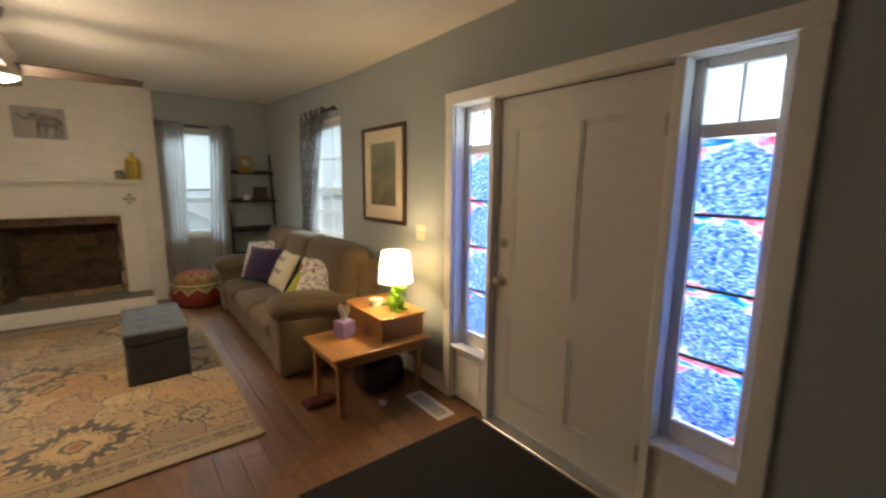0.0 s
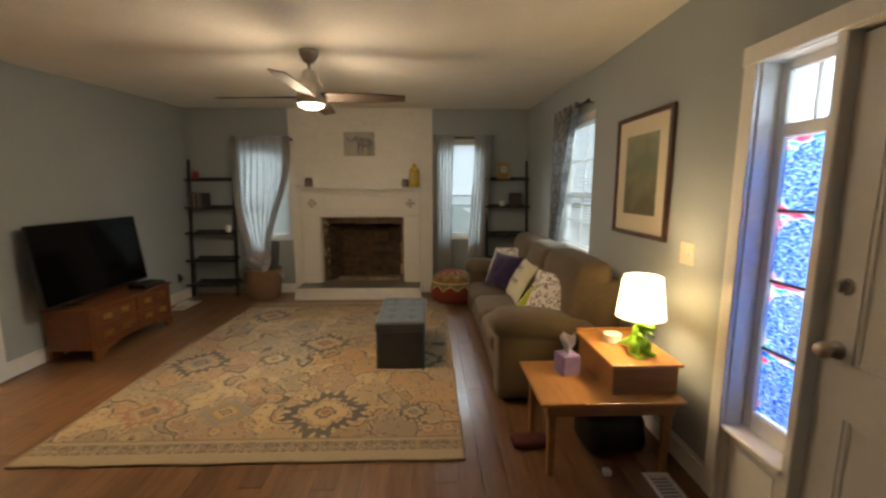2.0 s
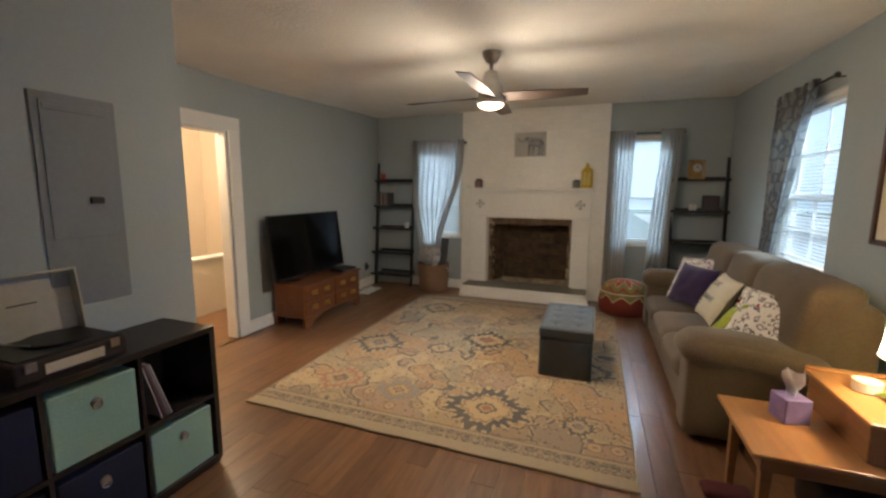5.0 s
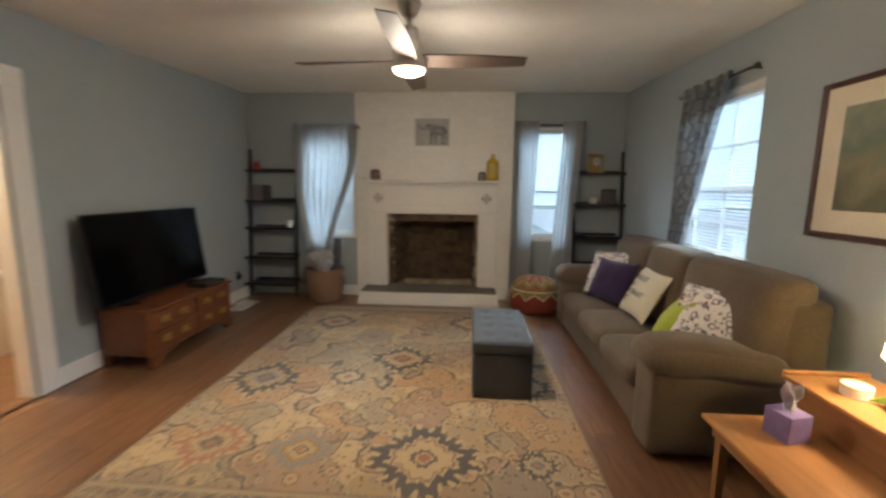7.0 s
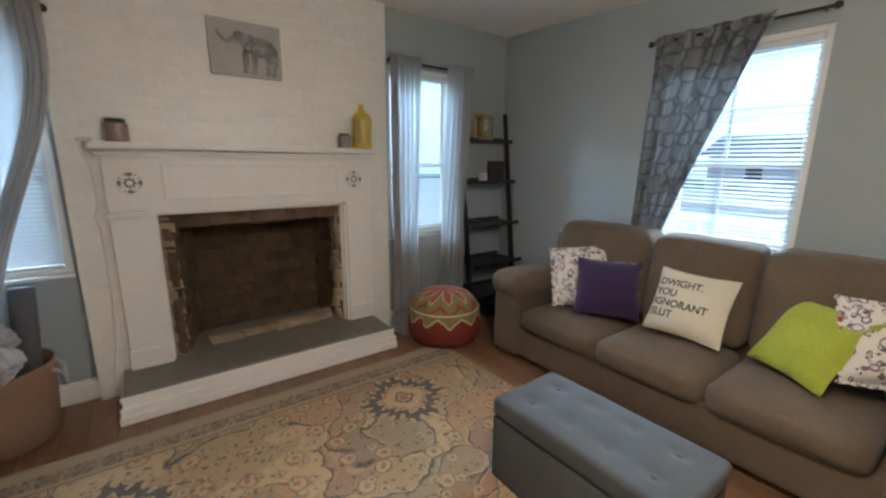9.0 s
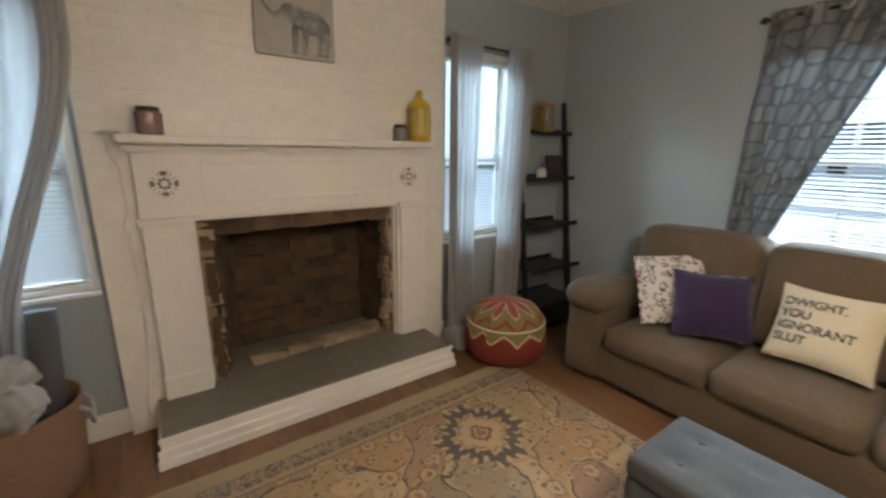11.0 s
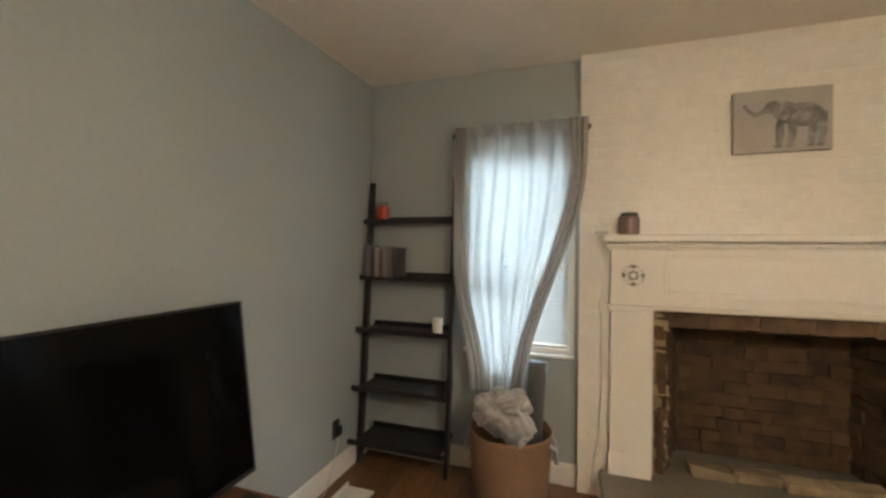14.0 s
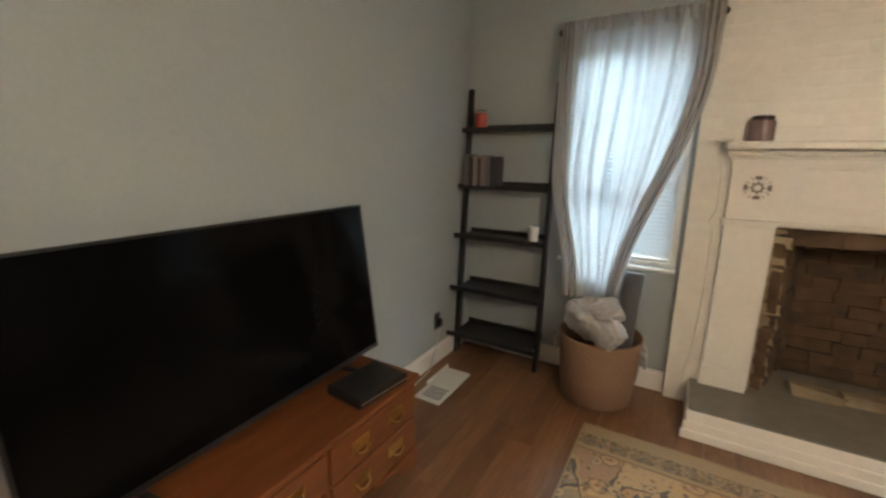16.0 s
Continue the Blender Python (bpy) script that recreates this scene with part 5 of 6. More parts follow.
    for sc, lo, hi, c in ((8.5, 0.22, 0.34, BROWN), (8.5, 0.0, 0.15, DARK), (13.0, 0.24, 0.34, GREYB), (17.0, 0.0, 0.20, DARK), (24.0, 0.0, 0.16, PINK), (20.0, 0.26, 0.36, DARK), (31.0, 0.0, 0.2, BROWN)):
        v = N.new("ShaderNodeTexVoronoi")
        v.voronoi_dimensions = "2D"
        v.inputs["Scale"].default_value, v.inputs["Randomness"].default_value = sc, 0.35
        L.new(wv.outputs[0], v.inputs[0])
        bcol = mixc(math_("MULTIPLY", math_("MULTIPLY", band(v.outputs["Distance"], lo - 0.001, hi), band(edge, 0.085, 0.185)), 0.6), bcol, c)
    for lo, hi, c in ((0.209, 0.22, BROWN), (0.186, 0.193, CREAM_), (0.078, 0.085, CREAM_), (0.0, 0.075, (0.36, 0.28, 0.17))):
        bcol = mixc(math_("MULTIPLY", band(edge, lo, hi), 0.7), bcol, c)
    col = mixc(inb, col, bcol)
    # wear and pile
    wear = noise_(5, 6)
    fade = N.new("ShaderNodeMapRange")
    fade.inputs["From Min"].default_value, fade.inputs["From Max"].default_value = 0.45, 0.75
    L.new(wear.outputs[0], fade.inputs[0])
    col = mixc(math_("MULTIPLY", fade.outputs[0], 0.12), col, (0.38, 0.29, 0.17))
    pile = noise_(160, 3)
    hs = N.new("ShaderNodeHueSaturation")
    L.new(math_("MULTIPLY_ADD", pile.outputs[0], 0.6, 0.7), hs.inputs["Value"]), L.new(col, hs.inputs["Color"])
    L.new(hs.outputs[0], p.inputs["Base Color"])
    p.inputs["Roughness"].default_value, p.inputs["Sheen Weight"].default_value = 0.95, 0.15
    bp = N.new("ShaderNodeBump")
    bp.inputs["Strength"].default_value, bp.inputs["Distance"].default_value = 0.6, 0.004
    L.new(pile.outputs[0], bp.inputs["Height"]), L.new(bp.outputs[0], p.inputs["Normal"])
    return m


RX0, RX1, RY0, RY1 = -1.83, 0.69, 2.43, 5.69
rug = thing("area_rug", (0, 0, 0), label="large worn oriental rug in beige, gold and charcoal", category="rug")
bm = bmesh.new()
nx, ny = 40, 52
g = [[bm.verts.new((RX0 + (RX1 - RX0) * i / nx, RY0 + (RY1 - RY0) * j / ny, 0.011 + 0.0015 * noise.noise(Vector((i * 0.4, j * 0.4, 0))))) for i in range(nx + 1)] for j in range(ny + 1)]
for a, b in zip(g, g[1:]):
    for i in range(nx):
        bm.faces.new((a[i], a[i + 1], b[i + 1], b[i]))
ext = bmesh.ops.extrude_face_region(bm, geom=list(bm.faces))
for v in ext["geom"]:
    if isinstance(v, bmesh.types.BMVert):
        v.co.z = 0.0005
bmesh.ops.recalc_face_normals(bm, faces=bm.faces)
part("carpet", bm, rug_cloth(RX0, RX1, RY0, RY1), rug)
BIND = mat("tan_binding", (0.34, 0.26, 0.16), rough=0.95, bump=0.4, bump_scale=150)
bm = bmesh.new()
for a, b in (((RX0, RY0), (RX1, RY0)), ((RX1, RY0), (RX1, RY1)), ((RX1, RY1), (RX0, RY1)), ((RX0, RY1), (RX0, RY0))):
    sweep(bm, [(a[0] + (b[0] - a[0]) * k / 12, a[1] + (b[1] - a[1]) * k / 12 + 0.004 * math.sin(k * 2.1), 0.0075) for k in range(13)], 0.0075, 6)
part("binding", bm, BIND, rug, "tan corded rug edge")

# ---- television and its chest ----
chest = thing("tv_chest", (-2.66, 4.40, 0.0), 0, "low reddish cherry wood chest with brass drawer pulls", "chest")
CW, CL, CH = 0.205, 0.55, 0.475
part("top", boxes(((-CW - 0.012, -CL - 0.012, CH - 0.025), (CW + 0.012, CL + 0.012, CH)), bevel=0.006, seg=2), CHEST, chest)
part("carcass", boxes(((-CW, -CL, 0.10), (CW - 0.012, CL, CH - 0.025)), bevel=0.004), CHEST, chest)
for k in range(2):
    for j in range(2):
        y0, z0 = -CL + 0.02 + j * (CL - 0.01), 0.13 + k * 0.16
        d = part("drawer", boxes(((CW - 0.012, y0, z0), (CW + 0.004, y0 + CL - 0.03, z0 + 0.145)), bevel=0.005, seg=2), CHEST, chest)
        for s in (-1, 1):
            yc = y0 + (CL - 0.03) / 2 + s * 0.11
            h = bmesh.new()
            box(h, (CW + 0.004, yc - 0.05, z0 + 0.055), (CW + 0.007, yc + 0.05, z0 + 0.105), 0.002)
            sweep(h, [(CW + 0.01, yc - 0.035, z0 + 0.085), (CW + 0.026, yc - 0.03, z0 + 0.065), (CW + 0.03, yc, z0 + 0.055), (CW + 0.026, yc + 0.03, z0 + 0.065), (CW + 0.01, yc + 0.035, z0 + 0.085)], 0.004)
            part("pull", h, BRASS, d, "brass bail pull")
for s in (-1, 1):
    for fx in (CW - 0.03, -CW):
        outline = [(0, 0.0), (0.10, 0.0), (0.115, 0.03), (0.15, 0.06), (0.22, 0.082), (0.30, 0.09), (0.30, 0.0995), (0, 0.0995)]
        bm = bmesh.new()
        f0 = [bm.verts.new((fx, s * (CL - a), z)) for a, z in outline]
        f1 = [bm.verts.new((fx + 0.03, s * (CL - a), z)) for a, z in outline]
        bm.faces.new(f0), bm.faces.new(f1[::-1])
        for i in range(len(outline)):
            j = (i + 1) % len(outline)
            bm.faces.new((f0[i], f1[i], f1[j], f0[j]))
        bmesh.ops.recalc_face_normals(bm, faces=bm.faces)
        part("bracket_foot", bm, CHEST, chest)

tv = new("television")
tv.matrix_world = pose(-2.735, 4.375, 0.476, 0, -7, 2)
tagged(tv, "large black flat-screen television, switched off, leaning on a chest", "television")
TWd, TH = 0.66, 0.745
part("back_shell", boxes(((-0.035, -TWd + 0.02, 0.05), (0.0, TWd - 0.02, TH - 0.02)), bevel=0.012, seg=2), BLACKPLASTIC, tv)
part("bezel", boxes(((0, -TWd, 0.03), (0.014, -TWd + 0.01, TH)), ((0, TWd - 0.01, 0.03), (0.014, TWd, TH)), ((0, -TWd + 0.01, 0.03), (0.014, TWd - 0.01, 0.05)), ((0, -TWd + 0.01, TH - 0.01), (0.014, TWd - 0.01, TH)), bevel=0.002), BLACKPLASTIC, tv)
part("screen", boxes(((0.002, -TWd + 0.01, 0.05), (0.011, TWd - 0.01, TH - 0.01))), SCREEN, tv, "glossy dark screen")
for y in (-0.42, 0.42):
    part("foot", boxes(((-0.09, y - 0.012, 0.008), (0.12, y + 0.012, 0.022)), ((-0.012, y - 0.012, 0.022), (0.012, y + 0.012, 0.05)), bevel=0.003), BLACKPLASTIC, tv)
con = thing("game_console", (-2.565, 4.745, 0.476), -6, "black game console on the chest", "console")
part("case", boxes(((-0.10, -0.14, 0), (0.10, 0.14, 0.042)), bevel=0.008, seg=2), BLACKPLASTIC, con)
part("stripe", boxes(((0.1005, -0.13, 0.018), (0.1025, 0.13, 0.022))), NICKEL, con)

# ---- ladder shelves ----
def ladder(name, x0, x1, levels, top, foot_y, label):
    t = thing(name, (0, 0, 0), label=label, category="shelf", group="leaning ladder shelves")
    ytop = YB - 0.03
    at = lambda z: foot_y + (ytop - foot_y) * z / top
    for x in (x0 + 0.014, x1 - 0.014):
        bm = bmesh.new()
        box(bm, (-0.014, -0.026, 0), (0.014, 0.026, 1))
        for v in bm.verts:
            z = v.co.z * top
            v.co = Vector((x + v.co.x, at(z) + v.co.y * (0.6 if z > top / 2 else 1), z))
        part("post", bm, BLACKWOOD, t)
    for z in levels:
        f = at(z) - 0.04 - 0.09 * (1 - z / top)
        sh = part("shelf", boxes(((x0 + 0.029, f, z - 0.02), (x1 - 0.029, YB - 0.018, z)), bevel=0.003), BLACKWOOD, t)
        part("rim", boxes(((x0 - 0.012, f - 0.014, z - 0.022), (x1 + 0.012, f - 0.001, z + 0.012)), bevel=0.003), BLACKWOOD, sh)
        part("rail", boxes(((x0 + 0.029, YB - 0.017, z - 0.02), (x1 - 0.029, YB - 0.006, z + 0.03)), bevel=0.002), BLACKWOOD, sh)
    return t
ladder("ladder_shelf", -2.893, -2.245, (1.64, 1.255, 0.905, 0.525, 0.185), 1.915, 6.12, "black leaning ladder shelf with five tiers in the corner")
ladder("ladder_shelf", 1.285, 1.888, (1.65, 1.265, 0.87, 0.50, 0.20), 1.91, 6.04, "black leaning ladder shelf holding a gold clock")

def jar(name, place, r, h, body, lid, label, neck=0.8):
    t = thing(name, place, 0, label, "candle jar", "candle jars")
    part("jar", lathe(bmesh.new(), [(r * 0.9, 0), (r, 0.006), (r, h * 0.78), (r * neck, h * 0.84)], 24), body, t, smooth=False)
    part("lid", lathe(bmesh.new(), [(r * neck * 1.05, h * 0.842), (r * neck * 1.05, h * 0.97), (r * neck * 0.9, h)], 24), lid, t)
    return t
REDWAX = mat("coral_red_wax", (0.46, 0.06, 0.035), (0.36, 0.045, 0.03), 0.3, bump=0.03)
MAUVE = mat("mauve_wax_glass", (0.27, 0.18, 0.165), (0.20, 0.13, 0.12), 0.2, bump=0.03)
GREYGLASS = mat("grey_green_glass", (0.24, 0.24, 0.21), (0.18, 0.18, 0.16), 0.2, bump=0.03)
DARKLID = mat("dark_bronze_lid", (0.05, 0.035, 0.03), rough=0.4, metal=0.5, bump=0.02)
jar("candle_jar", (-2.78, 6.235, 1.641), 0.042, 0.13, REDWAX, PANE, "red candle in a glass jar on the ladder shelf", 0.7)
jar("candle_jar", (-1.205, 6.195, 1.541), 0.056, 0.125, MAUVE, DARKLID, "mauve candle jar with dark lid on the mantel", 0.8)
jar("candle_jar", (0.145, 6.195, 1.541), 0.048, 0.105, GREYGLASS, DARKLID, "grey candle jar with dark lid on the mantel", 0.8)
jar("candle_jar", (1.52, 6.17, 1.266), 0.04, 0.09, WHITEPLASTIC, NICKEL, "small white jar with silver lid on the ladder shelf", 0.7)
# books and small things
BOOKS = [mat("book_cover", c, rough=0.6, bump=0.05) for c in ((0.16, 0.15, 0.15), (0.05, 0.045, 0.05), (0.34, 0.29, 0.24), (0.11, 0.07, 0.06), (0.26, 0.22, 0.20))]
PAGES = mat("paper_pages", (0.62, 0.56, 0.45), rough=0.9, bump=0.1)
x = -2.855
for k, (w, h) in enumerate(((0.035, 0.215), (0.028, 0.20), (0.03, 0.205), (0.022, 0.19), (0.034, 0.21), (0.03, 0.19), (0.04, 0.20))):
    b = thing("book", (x + w / 2, 6.20, 1.256), 0, "upright hardback book on the ladder shelf", "book", "books on the ladder shelf")
    part("cover", boxes(((-w / 2, -0.07, 0), (-w / 2 + 0.003, 0.07, h)), ((w / 2 - 0.003, -0.07, 0), (w / 2, 0.07, h)), ((-w / 2 + 0.003, -0.073, 0), (w / 2 - 0.003, -0.07, h))), BOOKS[k % 5], b)
    part("pages", boxes(((-w / 2 + 0.003, -0.068, 0.004), (w / 2 - 0.003, 0.066, h - 0.005))), PAGES, b)
    x += w + 0.003
cup = thing("white_cup", (-2.33, 6.13, 0.906), 0, "small white cup on the ladder shelf", "cup")
part("cup", lathe(bmesh.new(), [(0.03, 0), (0.035, 0.1), (0.031, 0.1), (0.028, 0.006)], 20), WHITEPLASTIC, cup)

clock = thing("mantel_clock", (1.53, 6.19, 1.651), 12, "gold carriage clock with white dial", "clock")
part("base", boxes(((-0.085, -0.055, 0), (0.085, 0.055, 0.025)), bevel=0.005, seg=2), BRASS, clock)
part("top", boxes(((-0.085, -0.055, 0.205), (0.085, 0.055, 0.23)), bevel=0.008, seg=2), BRASS, clock)
for sx in (-1, 1):
    for sy in (-1, 1):
        part("pillar", rod(bmesh.new(), (sx * 0.072, sy * 0.042, 0.025), (sx * 0.072, sy * 0.042, 0.205), 0.008), BRASS, clock)
part("back_plate", boxes(((-0.064, 0.034, 0.025), (0.064, 0.04, 0.205))), BRASS, clock)
bm = rod(bmesh.new(), (0, 0.0, 0.135), (0, -0.012, 0.135), 0.052, 0.052, 28)
dial = part("dial", bm, WHITEPLASTIC, clock, "round white dial")
part("bezel", lathe(bmesh.new(), [(0.05, -0.004), (0.058, -0.004), (0.058, 0.004), (0.05, 0.004), (0.05, -0.004)], 28), BRASS, dial).matrix_basis = pose(0, -0.012, 0.135, 90, 0, 0)
part("clock_hand", boxes(((-0.003, -0.0165, 0.135), (0.003, -0.0145, 0.172)), ((0.0, -0.0165, 0.132), (0.028, -0.0145, 0.138))), INK, dial)
part("pendulum", boxes(((-0.03, -0.006, 0.04), (0.03, 0.006, 0.075)), bevel=0.01, seg=2), BRASS, clock)
DARKPLUM = mat("dark_plum_card", (0.05, 0.035, 0.045), rough=0.5, bump=0.05)
fr = thing("photo_frame", (1.71, 6.20, 1.266), -14, "dark photo frame on the ladder shelf", "photo frame")
part("frame", boxes(((-0.09, -0.012, 0), (-0.07, 0.012, 0.19)), ((0.07, -0.012, 0), (0.09, 0.012, 0.19)), ((-0.07, -0.012, 0), (0.07, 0.012, 0.02)), ((-0.07, -0.012, 0.17), (0.07, 0.012, 0.19)), bevel=0.003), BLACKWOOD, fr)
part("picture", boxes(((-0.07, -0.006, 0.02), (0.07, 0.006, 0.17))), DARKPLUM, fr)
tagged(part("small_box", boxes(((1.34, 6.06, 0.871), (1.42, 6.16, 0.905)), bevel=0.004), BLACKPLASTIC), "small dark box on the ladder shelf", "box")
tagged(part("black_bag", pad(bmesh.new(), (1.36, 5.86, 0.0), (1.80, 6.12, 0.17), 0.07, (0, 0, 0.02), wrinkle=0.02), BLACKMAT, smooth=True), "soft black bag on the floor under the ladder shelf", "bag")

# ---- yellow lantern on the mantel ----
lan = thing("lantern", (0.275, 6.162, 1.541), 0, "yellow bottle-shaped lantern with slotted sides", "lantern")
part("base", lathe(bmesh.new(), [(0.07, 0), (0.074, 0.006), (0.074, 0.03), (0.069, 0.036)], 28), YELLOW, lan)
for k in range(8):
    a = 2 * math.pi * k / 8
    bm = bmesh.new()
    sweep(bm, [(0.068 * math.cos(a), 0.068 * math.sin(a), 0.034), (0.07 * math.cos(a), 0.07 * math.sin(a), 0.12), (0.068 * math.cos(a), 0.068 * math.sin(a), 0.205)], 0.007, 6)
    part("bar", bm, YELLOW, lan)
YGLASS = sheer("yellow_tinted_glass", (0.80, 0.66, 0.22), 0.4, 0.25)
part("glass", lathe(bmesh.new(), [(0.06, 0.034), (0.061, 0.12), (0.06, 0.205)], 24), YGLASS, lan, smooth=False)
part("cap", lathe(bmesh.new(), [(0.073, 0.203), (0.072, 0.222), (0.058, 0.245), (0.034, 0.262), (0.022, 0.275), (0.019, 0.295), (0.022, 0.303), (0.02, 0.315), (0.01, 0.322)], 28), YELLOW, lan)

# ---- elephant canvas ----
CANVAS = mat("pale_grey_canvas", (0.50, 0.48, 0.44), (0.40, 0.38, 0.35), 0.9, grain=9, patch=4, bump=0.2)
ELE = mat("grey_wash_paint", (0.065, 0.07, 0.08), (0.42, 0.41, 0.38), 0.9, grain=16, patch=11, bump=0.1)
can = thing("canvas_print", (-0.487, 6.218, 2.132), 0, "small canvas print of a grey elephant with raised trunk", "canvas")
part("canvas", boxes(((-0.213, -0.014, -0.163), (0.213, 0.016, 0.163)), bevel=0.003), CANVAS, can)
bm = bmesh.new()
def blob(cx, cz, rx, rz, turn=0):
    ring = [bm.verts.new((cx + rx * math.cos(a) * math.cos(turn) - rz * math.sin(a) * math.sin(turn), -0.0155 - 0.0002 * len(bm.faces), cz + rx * math.cos(a) * math.sin(turn) + rz * math.sin(a) * math.cos(turn))) for a in [2 * math.pi * k / 20 for k in range(20)]]
    bm.faces.new(ring)
blob(0.085, 0.02, 0.095, 0.062), blob(0.01, 0.045, 0.055, 0.05), blob(-0.035, 0.065, 0.042, 0.038)
for x0 in (-0.012, 0.04, 0.125, 0.165):
    blob(x0 + 0.004, -0.05, 0.02, 0.065), blob(x0, -0.10, 0.016, 0.04), blob(x0 - 0.004, -0.136, 0.018, 0.010)
for k in range(9):
    a = k / 8
    blob(-0.07 - 0.095 * a, 0.058 + 0.025 * a * a - 0.03 * math.sin(a * 3.1), 0.018 - 0.009 * a, 0.015 - 0.007 * a, 0.4)
blob(0.182, -0.01, 0.006, 0.045)
part("elephant", bm, ELE, can, "grey painted elephant silhouette")
WASH = mat("pale_brush_wash", (0.36, 0.35, 0.33), (0.13, 0.13, 0.13), 0.9, grain=30, patch=14, bump=0.1)
bm = bmesh.new()
blob(0.095, 0.012, 0.06, 0.032, 0.1), blob(0.035, 0.062, 0.03, 0.014, -0.2), blob(-0.03, 0.075, 0.018, 0.012), blob(0.008, 0.02, 0.02, 0.026), blob(0.132, -0.045, 0.008, 0.04), blob(0.0, -0.055, 0.007, 0.035)
for v in bm.verts:
    v.co.y -= 0.007
part("highlight", bm, WASH, can, "pale brushed highlights")

# ---- white cord down the side of the mantel ----
bm = bmesh.new()
sweep(bm, [(-1.36, 6.16, 1.552), (-1.372, 6.175, 1.53), (-1.372, 6.22, 1.46), (-1.345, 6.225, 1.40), (-1.34, 6.228, 1.18), (-1.365, 6.228, 1.12), (-1.345, 6.229, 1.06), (-1.345, 6.229, 0.6), (-1.36, 6.229, 0.33), (-1.385, 6.229, 0.18), (-1.39, 6.229, 0.06)], 0.0035)
tagged(part("cable_run", bm, TRIM, smooth=True), "white painted cable running down the mantel side", "cable")
bm = bmesh.new()
pad(bm, (-1.385, 6.15, 1.542), (-1.315, 6.20, 1.563), 0.012, cuts=4)
tagged(part("cable_plug", bm, WHITEPLASTIC, smooth=True), "small white plug lying on the mantel end", "plug")

# ---- basket with blanket ----
bas = thing("basket", (-1.845, 6.045, 0), 0, "tan felt basket with rope handles, full of blankets", "basket")
bm = lathe(bmesh.new(), [(0.195, 0), (0.21, 0.01), (0.228, 0.2), (0.238, 0.40), (0.241, 0.415), (0.231, 0.415), (0.217, 0.2), (0.2, 0.02)], 36)
part("body", bm, WICKER, bas, smooth=True)
for sx in (-1, 1):
    bm = sweep(bmesh.new(), [(sx * 0.228, -0.06, 0.37), (sx * 0.257, -0.055, 0.34), (sx * 0.262, 0.0, 0.25), (sx * 0.257, 0.055, 0.34), (sx * 0.228, 0.06, 0.37)], 0.011)
    part("handle", bm, BLANKET, bas, "pale rope handle", True)
bm = bmesh.new()
bmesh.ops.create_icosphere(bm, subdivisions=5, radius=1)
for v in bm.verts:
    q = v.co.copy()
    turn = math.atan2(q.z, q.x) + 1.4 * q.length * noise.noise(q * 1.3)
    fold = abs(math.sin(4.5 * turn + 5 * noise.noise(q * 1.1))) ** 0.6
    v.co = Vector((q.x * 0.155, q.y * 0.125, q.z * 0.115))
    v.co += q * (0.030 * (fold - 0.6) + 0.045 * noise.noise(q * 1.8) + 0.012 * noise.noise(q * 6))
    if q.z < 0 and q.x > 0 and q.y < 0:
        v.co += Vector((0.05, -0.09, -0.02)) * min(1.0, -3 * q.z * q.x - 2 * q.y * q.x)
    v.co += Vector((-1.875, 5.99, 0.53))
tagged(part("throw_blanket", bm, BLANKET, smooth=True), "crumpled pale grey fleece blanket in the basket", "blanket")
bm = bmesh.new()
rod(bm, (-1.74, 6.08, 0.05), (-1.70, 6.16, 0.78), 0.055, 0.055, 24)
tagged(part("rolled_mat", bm, GREYCLOTH, smooth=True), "rolled dark grey exercise mat in the basket", "mat")
# ---- pouf ----
def pouf_cloth():
    m, N, L, p = nodes_of("embroidered_pouf_cloth")
    tc, sp = N.new("ShaderNodeTexCoord"), N.new("ShaderNodeSeparateXYZ")
    L.new(tc.outputs["Object"], sp.inputs[0])

    def math_(op, a, b):
        n = N.new("ShaderNodeMath")
        n.operation = op
        for i, v in enumerate((a, b)):
            if isinstance(v, float):
                n.inputs[i].default_value = v
            else:
                L.new(v, n.inputs[i])
        return n.outputs[0]
    wz = N.new("ShaderNodeTexNoise")
    wz.inputs["Scale"].default_value = 9
    L.new(tc.outputs["Object"], wz.inputs[0])
    zig = math_("PINGPONG", math_("ADD", math_("ARCTAN2", sp.outputs[1], sp.outputs[0]), 4.0), 0.32)
    ad = N.new("ShaderNodeMath")
    ad.operation = "ADD"
    L.new(math_("ADD", math_("MULTIPLY", zig, 0.22), math_("MULTIPLY", wz.outputs[0], 0.05)), ad.inputs[0]), L.new(sp.outputs[2], ad.inputs[1])
    r = N.new("ShaderNodeValToRGB")
    r.color_ramp.interpolation = "CONSTANT"
    cr = r.color_ramp
    cr.elements[0].color = (0.20, 0.03, 0.018, 1)
    cr.elements[1].position, cr.elements[1].color = 0.275, (0.55, 0.45, 0.25, 1)
    for pos, c in ((0.29, (0.22, 0.19, 0.07, 1)), (0.36, (0.30, 0.055, 0.04, 1)), (0.385, (0.24, 0.20, 0.075, 1)), (0.445, (0.55, 0.45, 0.25, 1)), (0.455, (0.36, 0.075, 0.065, 1))):
        cr.elements.new(pos).color = c
    L.new(ad.outputs[0], r.inputs[0]), L.new(r.outputs[0], p.inputs["Base Color"])
    p.inputs["Roughness"].default_value = 0.9
    return m
pf = thing("pouf", (0.80, 5.80, 0.0), 20, "round red and olive embroidered floor pouf", "pouf")
prof = [(0.2, 0.0), (0.26, 0.01), (0.295, 0.07), (0.305, 0.15), (0.295, 0.24), (0.27, 0.32), (0.21, 0.385), (0.12, 0.415), (0.02, 0.422)]
bm = lathe(bmesh.new(), prof, 48)
for v in bm.verts:
    v.co += 0.01 * noise.noise_vector(v.co * 6)
